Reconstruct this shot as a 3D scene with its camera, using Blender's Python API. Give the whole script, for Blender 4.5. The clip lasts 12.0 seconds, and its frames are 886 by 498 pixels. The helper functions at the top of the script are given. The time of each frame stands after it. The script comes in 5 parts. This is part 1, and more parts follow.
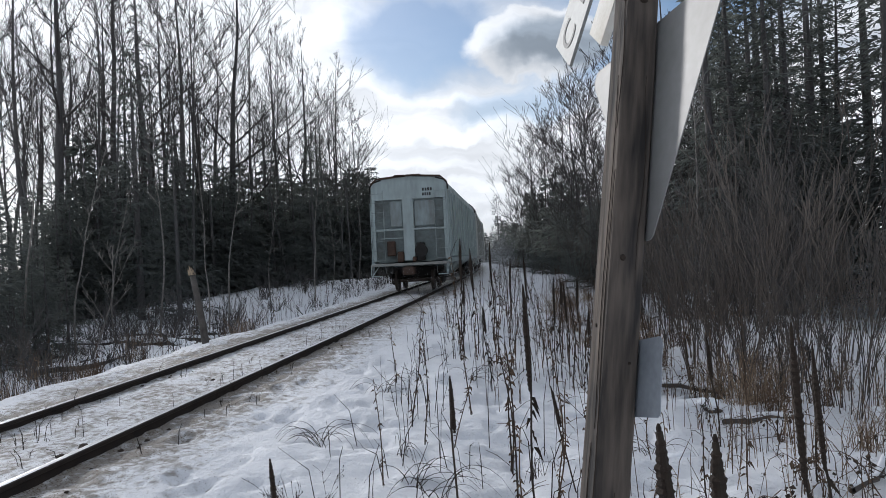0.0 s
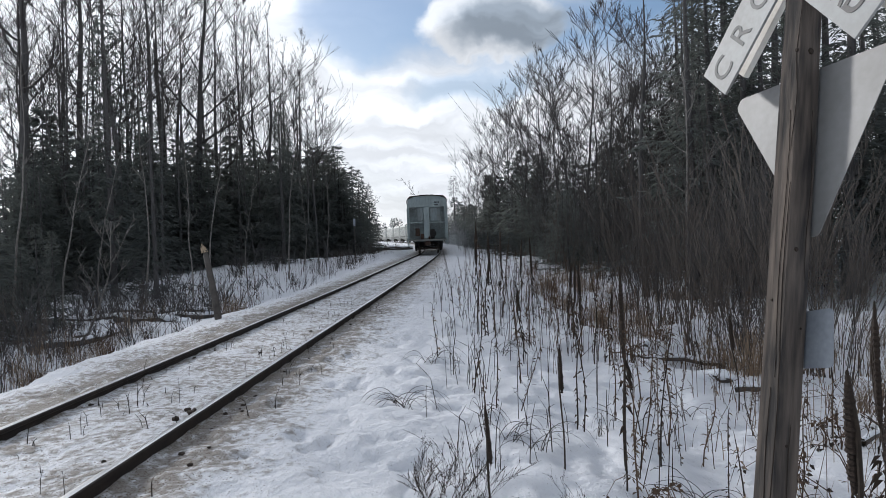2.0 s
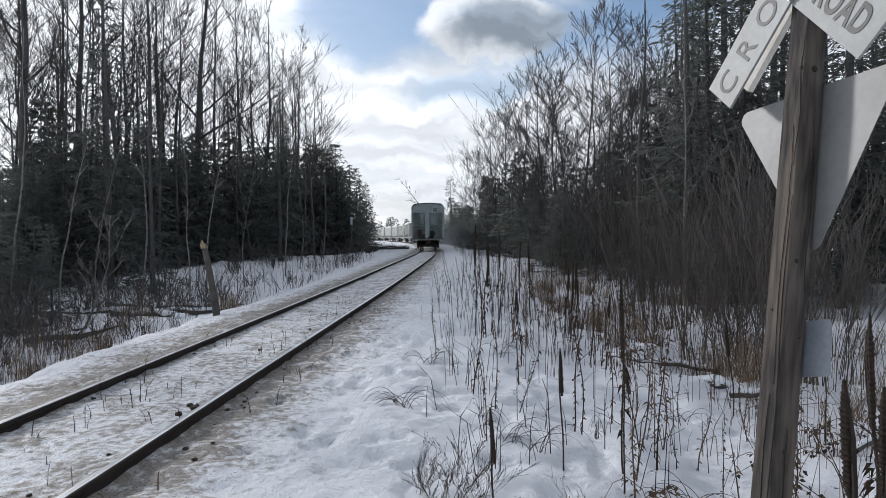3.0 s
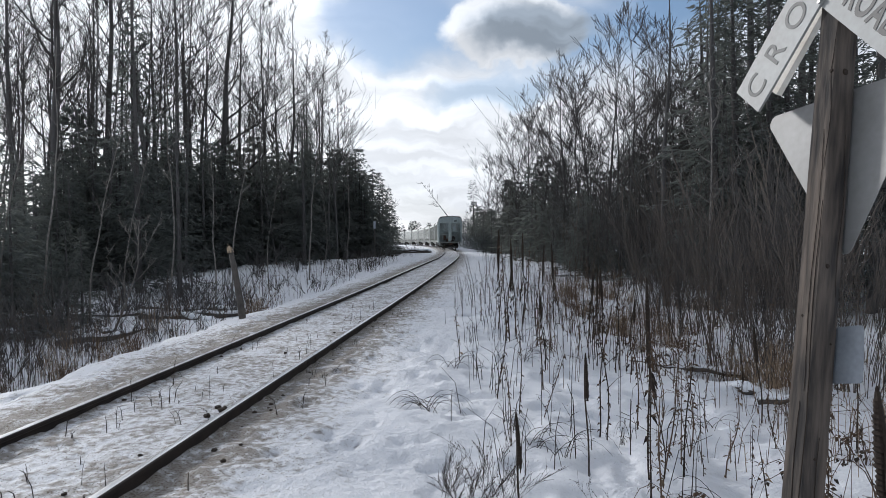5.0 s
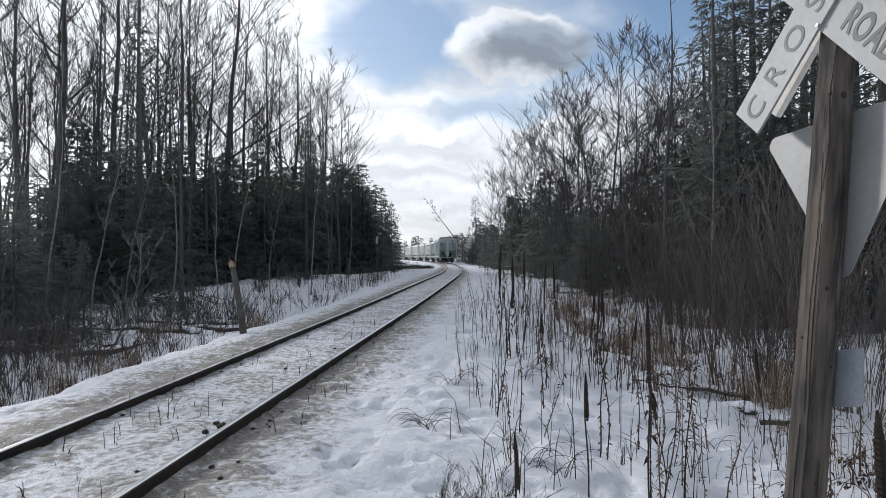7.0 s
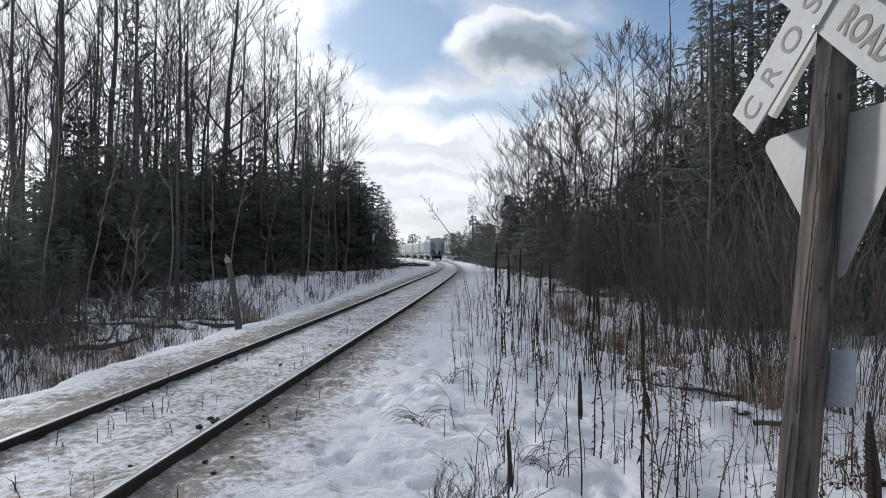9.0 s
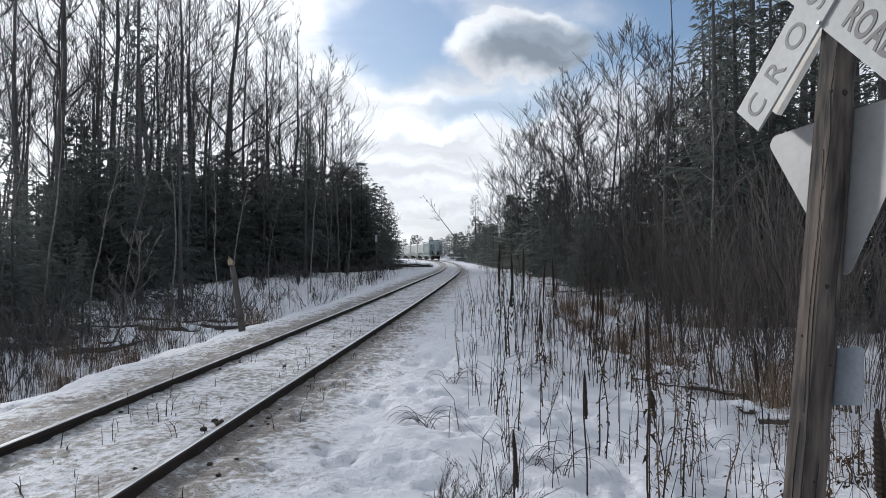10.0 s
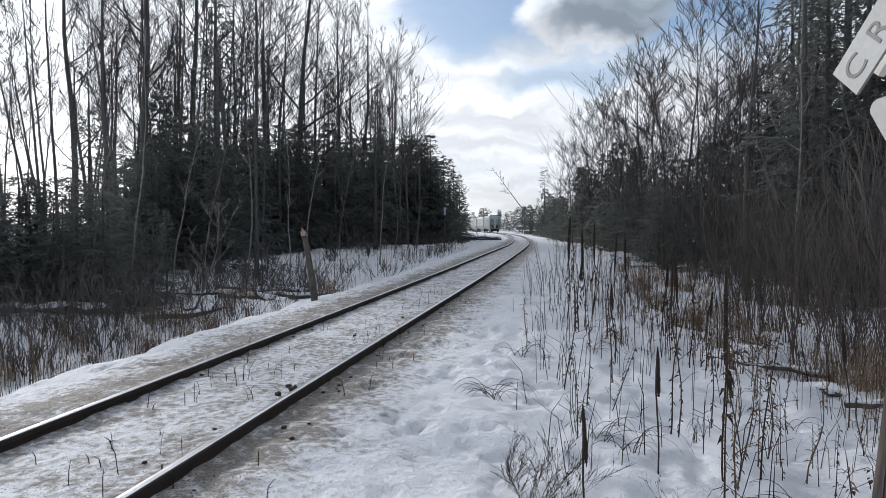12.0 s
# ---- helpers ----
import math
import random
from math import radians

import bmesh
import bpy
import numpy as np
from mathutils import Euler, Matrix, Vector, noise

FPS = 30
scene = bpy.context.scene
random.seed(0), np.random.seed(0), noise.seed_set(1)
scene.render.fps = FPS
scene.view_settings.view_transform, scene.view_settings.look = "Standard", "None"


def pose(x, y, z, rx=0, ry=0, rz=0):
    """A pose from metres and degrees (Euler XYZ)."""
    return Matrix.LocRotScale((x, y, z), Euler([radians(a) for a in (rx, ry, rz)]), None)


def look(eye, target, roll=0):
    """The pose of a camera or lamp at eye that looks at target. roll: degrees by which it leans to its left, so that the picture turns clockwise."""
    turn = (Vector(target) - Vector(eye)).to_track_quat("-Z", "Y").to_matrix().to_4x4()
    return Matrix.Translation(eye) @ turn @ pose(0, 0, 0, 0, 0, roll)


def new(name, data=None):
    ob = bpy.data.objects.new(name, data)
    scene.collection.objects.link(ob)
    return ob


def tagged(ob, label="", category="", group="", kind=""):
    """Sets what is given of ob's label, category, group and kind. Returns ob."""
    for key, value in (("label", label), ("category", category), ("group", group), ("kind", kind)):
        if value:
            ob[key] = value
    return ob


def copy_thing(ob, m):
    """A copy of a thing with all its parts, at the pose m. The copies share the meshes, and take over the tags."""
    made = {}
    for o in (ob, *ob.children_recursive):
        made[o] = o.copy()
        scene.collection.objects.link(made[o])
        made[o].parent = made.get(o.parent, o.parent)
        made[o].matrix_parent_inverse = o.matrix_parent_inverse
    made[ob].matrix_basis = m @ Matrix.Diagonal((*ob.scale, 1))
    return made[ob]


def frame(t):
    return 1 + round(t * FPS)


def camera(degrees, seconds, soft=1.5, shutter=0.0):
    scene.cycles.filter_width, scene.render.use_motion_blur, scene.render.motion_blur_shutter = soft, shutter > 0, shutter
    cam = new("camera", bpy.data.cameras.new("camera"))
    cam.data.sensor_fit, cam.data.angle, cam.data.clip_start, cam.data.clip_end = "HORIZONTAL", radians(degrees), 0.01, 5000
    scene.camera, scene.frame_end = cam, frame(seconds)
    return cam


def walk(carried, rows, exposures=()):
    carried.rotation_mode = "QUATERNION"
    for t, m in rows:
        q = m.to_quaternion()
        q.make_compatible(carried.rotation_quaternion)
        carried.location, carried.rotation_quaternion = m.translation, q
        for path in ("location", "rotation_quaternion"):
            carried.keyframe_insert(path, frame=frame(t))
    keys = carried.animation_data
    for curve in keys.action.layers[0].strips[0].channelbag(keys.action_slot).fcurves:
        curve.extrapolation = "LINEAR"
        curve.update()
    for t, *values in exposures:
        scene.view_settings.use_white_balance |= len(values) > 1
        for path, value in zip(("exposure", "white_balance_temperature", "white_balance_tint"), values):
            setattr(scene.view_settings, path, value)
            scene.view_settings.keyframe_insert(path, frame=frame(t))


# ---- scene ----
cam = camera(68.2, 12.0, soft=0.75)
PATH = [
    (0, (4.439, 0.822, 1.449), (4.183, 2.806, 1.457), -2.9),
    (0.5, (4.09, 0.466, 1.466), (3.878, 2.454, 1.426), -2.0),
    (1, (3.763, 0.314, 1.459), (3.567, 2.303, 1.394), -2.3),
    (1.5, (3.518, 0.247, 1.508), (3.376, 2.241, 1.449), -2.3),
    (2, (3.305, 0.062, 1.541), (3.198, 2.059, 1.482), -1.9),
    (2.5, (3.235, 0.005, 1.563), (3.143, 2.002, 1.489), -1.7),
    (3, (3.236, -0.021, 1.566), (3.143, 1.976, 1.507), -0.7),
    (3.5, (3.215, -0.027, 1.556), (3.077, 1.967, 1.505), -0.1),
    (5.5, (3.222, -0.049, 1.576), (3.056, 1.944, 1.533), -0.9),
    (6, (3.233, -0.045, 1.574), (3.068, 1.948, 1.541), -1.2),
    (6.5, (3.226, -0.048, 1.582), (3.056, 1.944, 1.558), -0.3),
    (7, (3.234, -0.048, 1.589), (3.066, 1.945, 1.59), -0.3),
    (9, (3.241, -0.049, 1.584), (3.083, 1.945, 1.579), 0.3),
    (9.5, (3.227, -0.047, 1.577), (3.067, 1.947, 1.572), 0.2),
    (10, (3.234, -0.037, 1.58), (3.068, 1.956, 1.577), -0.1),
    (10.5, (3.236, -0.037, 1.577), (3.062, 1.955, 1.588), -0.1),
    (11, (3.237, -0.029, 1.576), (3.065, 1.963, 1.594), -0.1),
    (11.5, (3.208, -0.029, 1.57), (2.962, 1.956, 1.546), -0.6),
    (12, (3.224, 0.004, 1.571), (2.852, 1.968, 1.485), 0.2),
]
walk(cam, [(t, look(eye, target, roll)) for t, eye, target, roll in PATH], [(0, 0.0, 5900, 10), (12, 0.0, 5900, 10)])

# ---------- light ----------
def world_sky():
    w = bpy.data.worlds.new("sky")
    scene.world = w
    w.use_nodes = True
    nt = w.node_tree
    nt.nodes.clear()
    N = nt.nodes.new
    L = nt.links.new
    out = N("ShaderNodeOutputWorld")
    bg = N("ShaderNodeBackground")
    bg.inputs["Strength"].default_value = SKY_STRENGTH
    sky = N("ShaderNodeTexSky")
    sky.sky_type = "NISHITA"
    sky.sun_disc = False
    sky.sun_elevation = radians(SUN_ELEV)
    sky.sun_rotation = radians(SUN_AZ)
    tc = N("ShaderNodeTexCoord")
    sep = N("ShaderNodeSeparateXYZ")
    L(tc.outputs["Generated"], sep.inputs[0])

    def math_node(op, a, b=None, c=None):
        m = N("ShaderNodeMath")
        m.operation = op
        for i, v in enumerate((a, b, c)):
            if v is None:
                continue
            if isinstance(v, (int, float)):
                m.inputs[i].default_value = v
            else:
                L(v, m.inputs[i])
        return m.outputs[0]

    def ramp(v, lo, hi):
        m = N("ShaderNodeMapRange")
        m.interpolation_type = "SMOOTHSTEP"
        L(v, m.inputs[0])
        m.inputs[1].default_value, m.inputs[2].default_value = lo, hi
        return m.outputs[0]

    # azimuth to the right of the straight track, and elevation, in degrees
    az = math_node("MULTIPLY", math_node("ARCTAN2", sep.outputs[0], sep.outputs[1]), 57.2958)
    el = math_node("MULTIPLY", math_node("ARCSINE", sep.outputs[2]), 57.2958)
    comb = N("ShaderNodeCombineXYZ")
    L(az, comb.inputs[0]), L(el, comb.inputs[1])
    wob = N("ShaderNodeTexNoise")
    wob.inputs["Scale"].default_value, wob.inputs["Detail"].default_value = 0.22, 5
    L(comb.outputs[0], wob.inputs["Vector"])
    wx = math_node("MULTIPLY_ADD", wob.outputs["Fac"], 7.0, -3.5)
    sepc = N("ShaderNodeSeparateColor")
    L(wob.outputs["Color"], sepc.inputs[0])
    wy = math_node("MULTIPLY_ADD", sepc.outputs[1], 5.0, -2.5)
    azw, elw = math_node("ADD", az, wx), math_node("ADD", el, wy)

    def blob(a0, e0, ra, re, lo=1.35, hi=0.65):
        u = math_node("DIVIDE", math_node("SUBTRACT", azw, a0), ra)
        v = math_node("DIVIDE", math_node("SUBTRACT", elw, e0), re)
        r = math_node("SQRT", math_node("ADD", math_node("MULTIPLY", u, u), math_node("MULTIPLY", v, v)))
        return ramp(r, lo, hi)

    # stretched streaks low down, wide banks higher up
    st = N("ShaderNodeCombineXYZ")
    L(math_node("MULTIPLY", azw, 0.022), st.inputs[0])
    L(math_node("MULTIPLY", elw, 0.16), st.inputs[1])
    streak = N("ShaderNodeTexNoise")
    streak.inputs["Scale"].default_value, streak.inputs["Detail"].default_value = 2.2, 6
    L(st.outputs[0], streak.inputs["Vector"])
    bank = N("ShaderNodeTexNoise")
    bank.inputs["Scale"].default_value, bank.inputs["Detail"].default_value = 1.7, 7
    mp = N("ShaderNodeMapping")
    mp.inputs["Location"].default_value = (3.1, 1.7, 0.4)
    mp.inputs["Scale"].default_value = (1, 1, 2.2)
    L(tc.outputs["Generated"], mp.inputs[0])
    L(mp.outputs[0], bank.inputs["Vector"])
    cover = ramp(bank.outputs["Fac"], 0.36, 0.56)
    low = ramp(el, 17.0, 10.0)
    cover = math_node("MAXIMUM", cover, math_node("MULTIPLY", low, 0.92))
    # open blue gaps and the one heaped cloud that stands over the track
    gap = math_node("MAXIMUM", blob(-9.0, 18.3, 6.5, 3.8), math_node("MULTIPLY", blob(0.0, 12.3, 5.0, 1.7), 0.7))
    gap = math_node("MAXIMUM", gap, math_node("MULTIPLY", blob(11.0, 24.0, 16, 4.5), 0.8))
    cover = math_node("MULTIPLY", cover, math_node("SUBTRACT", 1.0, math_node("MULTIPLY", gap, 0.9)))
    heap = blob(2.2, 17.2, 6.6, 3.0, 1.12, 0.86)
    cover = math_node("MAXIMUM", cover, heap)
    body = blob(4.2, 17.0, 5.6, 2.0)
    # clouds: bright towards the sun, greyer in their bodies
    sund = Vector((math.sin(radians(SUN_AZ)) * math.cos(radians(SUN_ELEV)), math.cos(radians(SUN_AZ)) * math.cos(radians(SUN_ELEV)), math.sin(radians(SUN_ELEV))))
    dot = N("ShaderNodeVectorMath")
    dot.operation = "DOT_PRODUCT"
    L(tc.outputs["Generated"], dot.inputs[0])
    dot.inputs[1].default_value = sund
    glow = math_node("POWER", math_node("MAXIMUM", dot.outputs["Value"], 0.0), 6.0)
    shade = math_node("MULTIPLY_ADD", ramp(streak.outputs["Fac"], 0.38, 0.62), 0.30, 0.74)
    shade = math_node("MULTIPLY", shade, math_node("MULTIPLY_ADD", body, -0.50, 1.0))
    lum = math_node("MULTIPLY", shade, math_node("MULTIPLY_ADD", glow, CLOUD_SUN, CLOUD_BASE))
    lum = math_node("MULTIPLY", lum, math_node("MULTIPLY_ADD", low, 0.13, 1.0))
    cc = N("ShaderNodeMix")
    cc.data_type = "RGBA"
    L(math_node("MULTIPLY", body, 0.9), cc.inputs["Factor"])
    cc.inputs["A"].default_value = (1.0, 0.985, 0.96, 1)
    cc.inputs["B"].default_value = (0.80, 0.90, 1.0, 1)
    cv = N("ShaderNodeVectorMath")
    cv.operation = "SCALE"
    L(cc.outputs["Result"], cv.inputs[0]), L(lum, cv.inputs["Scale"])
    sk = N("ShaderNodeVectorMath")
    sk.operation = "MULTIPLY"
    L(sky.outputs[0], sk.inputs[0])
    sk.inputs[1].default_value = (1.0, 1.0, 1.0)
    mix = N("ShaderNodeMix")
    mix.data_type = "RGBA"
    L(cover, mix.inputs["Factor"]), L(sk.outputs[0], mix.inputs["A"]), L(cv.outputs[0], mix.inputs["B"])
    L(mix.outputs["Result"], bg.inputs["Color"])
    L(bg.outputs[0], out.inputs[0])


SUN_AZ, SUN_ELEV = -50.0, 23.0  # degrees right of the track, degrees up
SKY_STRENGTH, CLOUD_BASE, CLOUD_SUN = 0.112, 7.8, 7.5
world_sky()
sun = new("sun", bpy.data.lights.new("sun", "SUN"))
sun.data.energy, sun.data.angle, sun.data.color = 2.7, radians(5), (1.0, 0.93, 0.84)
a_, e_ = radians(SUN_AZ), radians(SUN_ELEV)
sun.matrix_world = look((0, 0, 60), (-math.sin(a_) * math.cos(e_), -math.cos(a_) * math.cos(e_), 60 - math.sin(e_)))


# ---------- materials ----------
def material(name, base, rough=0.8, metal=0.0, dark=None, scale=6.0, fine=60.0, bump=0.3, depth=0.01, stretch=(1, 1, 1), contrast=0.5, specular=0.4, per_object=0.0):
    """Base colour broken by coarse and fine noise, with relief."""
    m = bpy.data.materials.new(name)
    m.use_nodes = True
    nt = m.node_tree
    N, L = nt.nodes.new, nt.links.new
    b = nt.nodes["Principled BSDF"]
    b.inputs["Roughness"].default_value = rough
    b.inputs["Metallic"].default_value = metal
    b.inputs["Specular IOR Level"].default_value = specular
    tc, mp = N("ShaderNodeTexCoord"), N("ShaderNodeMapping")
    mp.inputs["Scale"].default_value = stretch
    L(tc.outputs["Object"], mp.inputs[0])
    n1, n2 = N("ShaderNodeTexNoise"), N("ShaderNodeTexNoise")
    n1.inputs["Scale"].default_value, n1.inputs["Detail"].default_value = scale, 4
    n2.inputs["Scale"].default_value, n2.inputs["Detail"].default_value = fine, 5
    L(mp.outputs[0], n1.inputs["Vector"]), L(mp.outputs[0], n2.inputs["Vector"])
    add = N("ShaderNodeMath")
    add.operation = "MULTIPLY_ADD"
    L(n2.outputs["Fac"], add.inputs[0])
    add.inputs[1].default_value = 0.5
    L(n1.outputs["Fac"], add.inputs[2])
    rng = N("ShaderNodeMapRange")
    L(add.outputs[0], rng.inputs[0])
    rng.inputs[1].default_value, rng.inputs[2].default_value = 0.75 - 0.25 * contrast / 0.5, 0.75 + 0.25 * contrast / 0.5
    mix = N("ShaderNodeMix")
    mix.data_type = "RGBA"
    L(rng.outputs[0], mix.inputs["Factor"])
    mix.inputs["A"].default_value = (*(dark or [c * 0.6 for c in base]), 1)
    mix.inputs["B"].default_value = (*base, 1)
    col = mix.outputs["Result"]
    if per_object:
        oi, hs, mr = N("ShaderNodeObjectInfo"), N("ShaderNodeHueSaturation"), N("ShaderNodeMapRange")
        L(oi.outputs["Random"], mr.inputs[0])
        mr.inputs[3].default_value, mr.inputs[4].default_value = 1 - per_object, 1 + per_object
        L(mr.outputs[0], hs.inputs["Value"]), L(col, hs.inputs["Color"])
        col = hs.outputs[0]
    L(col, b.inputs["Base Color"])
    bp = N("ShaderNodeBump")
    bp.inputs["Strength"].default_value, bp.inputs["Distance"].default_value = bump, depth
    L(add.outputs[0], bp.inputs["Height"])
    L(bp.outputs[0], b.inputs["Normal"])
    return m


def snow_material():
    """Old snow: white, sugary, with brown grit along the track bed."""
    m = bpy.data.materials.new("snow")
    m.use_nodes = True
    nt = m.node_tree
    N, L = nt.nodes.new, nt.links.new
    b = nt.nodes["Principled BSDF"]
    b.inputs["Roughness"].default_value = 0.75
    b.inputs["Specular IOR Level"].default_value = 0.25
    geo, at = N("ShaderNodeNewGeometry"), N("ShaderNodeAttribute")
    at.attribute_name = "bed"
    n1, n2, n3 = N("ShaderNodeTexNoise"), N("ShaderNodeTexNoise"), N("ShaderNodeTexNoise")
    for n, s, d in ((n1, 2.6, 6), (n2, 13, 8), (n3, 70, 3)):
        n.inputs["Scale"].default_value, n.inputs["Detail"].default_value = s, d
        L(geo.outputs["Position"], n.inputs["Vector"])

    def mm(op, a, b_, c=None):
        x = N("ShaderNodeMath")
        x.operation = op
        for i, v in enumerate((a, b_, c)):
            if v is None:
                continue
            if isinstance(v, (int, float)):
                x.inputs[i].default_value = v
            else:
                L(v, x.inputs[i])
        return x.outputs[0]

    grit = mm("MULTIPLY_ADD", n2.outputs["Fac"], 0.75, mm("MULTIPLY", n1.outputs["Fac"], 0.45))
    grit = mm("ADD", grit, mm("MULTIPLY_ADD", at.outputs["Fac"], 0.40, -0.30))
    mr = N("ShaderNodeMapRange")
    mr.interpolation_type = "SMOOTHSTEP"
    L(grit, mr.inputs[0])
    mr.inputs[1].default_value, mr.inputs[2].default_value = 0.47, 0.74
    mix = N("ShaderNodeMix")
    mix.data_type = "RGBA"
    L(mr.outputs[0], mix.inputs["Factor"])
    mix.inputs["A"].default_value, mix.inputs["B"].default_value = (0.72, 0.728, 0.752, 1), (0.27, 0.248, 0.222, 1)
    # loose specks of dirt
    sp = N("ShaderNodeMapRange")
    L(mm("ADD", n3.outputs["Fac"], mm("MULTIPLY_ADD", at.outputs["Fac"], 0.16, mm("MULTIPLY", n1.outputs["Fac"], 0.12))), sp.inputs[0])
    sp.inputs[1].default_value, sp.inputs[2].default_value = 0.765, 0.83
    mix2 = N("ShaderNodeMix")
    mix2.data_type = "RGBA"
    L(sp.outputs[0], mix2.inputs["Factor"]), L(mix.outputs["Result"], mix2.inputs["A"])
    mix2.inputs["B"].default_value = (0.12, 0.09, 0.06, 1)
    L(mix2.outputs["Result"], b.inputs["Base Color"])
    h = mm("MULTIPLY_ADD", n3.outputs["Fac"], 0.30, n2.outputs["Fac"])
    bp = N("ShaderNodeBump")
    bp.inputs["Strength"].default_value, bp.inputs["Distance"].default_value = 1.0, 0.042
    L(h, bp.inputs["Height"]), L(bp.outputs[0], b.inputs["Normal"])
    return m


M_SNOW = snow_material()
M_SNOWCAP = material("snow_cap", (0.86, 0.87, 0.89), 0.75, dark=(0.72, 0.74, 0.77), scale=4, fine=60, bump=0.3)
M_RAIL = material("rail_side", (0.030, 0.021, 0.016), 0.85, 0.0, dark=(0.012, 0.009, 0.008), scale=5, fine=90)
M_RAILTOP = material("rail_head", (0.85, 0.85, 0.85), 0.30, 1.0, scale=3, fine=120, bump=0.05)
M_POST = material("weathered_post", (0.120, 0.098, 0.081), 0.9, dark=(0.024, 0.022, 0.021), scale=2.2, fine=9, bump=0.9, depth=0.014, stretch=(4, 4, 0.5), contrast=0.36)
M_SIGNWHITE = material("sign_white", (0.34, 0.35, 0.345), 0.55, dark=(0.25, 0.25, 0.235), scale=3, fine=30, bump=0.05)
M_SIGNBACK = material("bare_aluminium", (0.25, 0.25, 0.247), 0.55, 0.2, dark=(0.19, 0.187, 0.18), scale=2.5, fine=25, bump=0.04)
M_LETTER = material("sign_black", (0.025, 0.025, 0.025), 0.5, scale=5, fine=40, bump=0.05)
M_BRACEWOOD = material("painted_board", (0.78, 0.76, 0.71), 0.7, dark=(0.62, 0.58, 0.50), scale=6, fine=50)
M_BOLT = material("galvanised", (0.5, 0.5, 0.5), 0.4, 0.9, scale=20, fine=90, bump=0.1)
M_BARK = material("grey_bark", (0.105, 0.100, 0.098), 0.92, dark=(0.052, 0.049, 0.048), scale=3, fine=26, bump=0.7, depth=0.02, stretch=(3, 3, 0.6), per_object=0.3)
M_PALEBARK = material("pale_birch_bark", (0.25, 0.235, 0.215), 0.85, dark=(0.10, 0.088, 0.078), scale=4, fine=22, bump=0.3, stretch=(1, 1, 2.5), per_object=0.2)
M_TWIG = material("dark_twig", (0.078, 0.071, 0.067), 0.9, dark=(0.042, 0.038, 0.036), scale=5, fine=30, per_object=0.3)
M_REDTWIG = material("brown_twig", (0.122, 0.103, 0.087), 0.9, dark=(0.066, 0.056, 0.048), scale=5, fine=30, per_object=0.3)
M_NEEDLE = material("fir_needle", (0.088, 0.095, 0.093), 0.75, dark=(0.054, 0.060, 0.059), scale=2, fine=20, per_object=0.3)
_nt = M_NEEDLE.node_tree
_tr, _mx, _b = _nt.nodes.new("ShaderNodeBsdfTranslucent"), _nt.nodes.new("ShaderNodeMixShader"), _nt.nodes["Principled BSDF"]
_tr.inputs["Color"].default_value = (0.17, 0.185, 0.165, 1)
_mx.inputs[0].default_value = 0.45
_nt.links.new(_b.outputs[0], _mx.inputs[1]), _nt.links.new(_tr.outputs[0], _mx.inputs[2])
_nt.links.new(_mx.outputs[0], _nt.nodes["Material Output"].inputs[0])
M_STRAW = material("dead_grass", (0.27, 0.20, 0.135), 0.85, dark=(0.13, 0.095, 0.065), scale=8, fine=40, per_object=0.25)
M_BROWNWEED = material("brown_weed", (0.125, 0.080, 0.050), 0.9, dark=(0.05, 0.033, 0.022), scale=3, fine=40, per_object=0.3)
M_WEED = material("dead_weed", (0.045, 0.032, 0.022), 0.9, dark=(0.018, 0.013, 0.009), scale=8, fine=60, per_object=0.3)
M_HOPPER = material("hopper_paint", (0.40, 0.475, 0.475), 0.55, dark=(0.25, 0.285, 0.28), scale=1.3, fine=8, bump=0.1, stretch=(1, 1, 0.3))
M_HOPPER2 = material("pale_hopper_paint", (0.62, 0.63, 0.60), 0.55, dark=(0.45, 0.46, 0.43), scale=0.9, fine=7, bump=0.1, stretch=(1, 1, 0.3))
M_RUST = material("rusty_steel", (0.095, 0.055, 0.038), 0.85, 0.1, dark=(0.035, 0.025, 0.02), scale=3, fine=30)
M_BLACKIRON = material("black_iron", (0.03, 0.027, 0.025), 0.7, 0.3, scale=5, fine=40)
M_PALEWOOD = material("torn_wood", (0.42, 0.33, 0.23), 0.85, scale=10, fine=60)
M_SPIKE = material("seed_spike", (0.030, 0.020, 0.014), 0.95, scale=30, fine=160, bump=0.8)
M_DIRT = material("dirt", (0.06, 0.045, 0.033), 0.95, scale=10, fine=70, bump=0.8)
M_LETTERGREY = material("faded_letter", (0.15, 0.15, 0.145), 0.6, dark=(0.09, 0.09, 0.085), scale=8, fine=60, bump=0.05)
M_KNOT = material("dark_knot", (0.035, 0.025, 0.018), 0.9, scale=20, fine=120)
M_PLATE = material("plate_back", (0.33, 0.36, 0.40), 0.45, 0.4, scale=3, fine=40, bump=0.05)
M_HOPPERDARK = material("hopper_slope", (0.35, 0.415, 0.415), 0.6, dark=(0.20, 0.22, 0.21), scale=1.2, fine=8)
M_HOPPERBAY = material("stained_bay", (0.27, 0.325, 0.33), 0.65, dark=(0.13, 0.125, 0.115), scale=1.6, fine=9, stretch=(1, 1, 0.35))
M_HOPPERRIB = material("hopper_rib", (0.30, 0.31, 0.29), 0.6, dark=(0.2, 0.2, 0.18), scale=2, fine=12)
M_WHEEL = material("wheel_steel", (0.09, 0.075, 0.065), 0.6, 0.5, dark=(0.04, 0.03, 0.025), scale=4, fine=40)
M_LOG = material("old_log", (0.105, 0.095, 0.086), 0.9, dark=(0.045, 0.04, 0.036), scale=4, fine=30, bump=0.6)


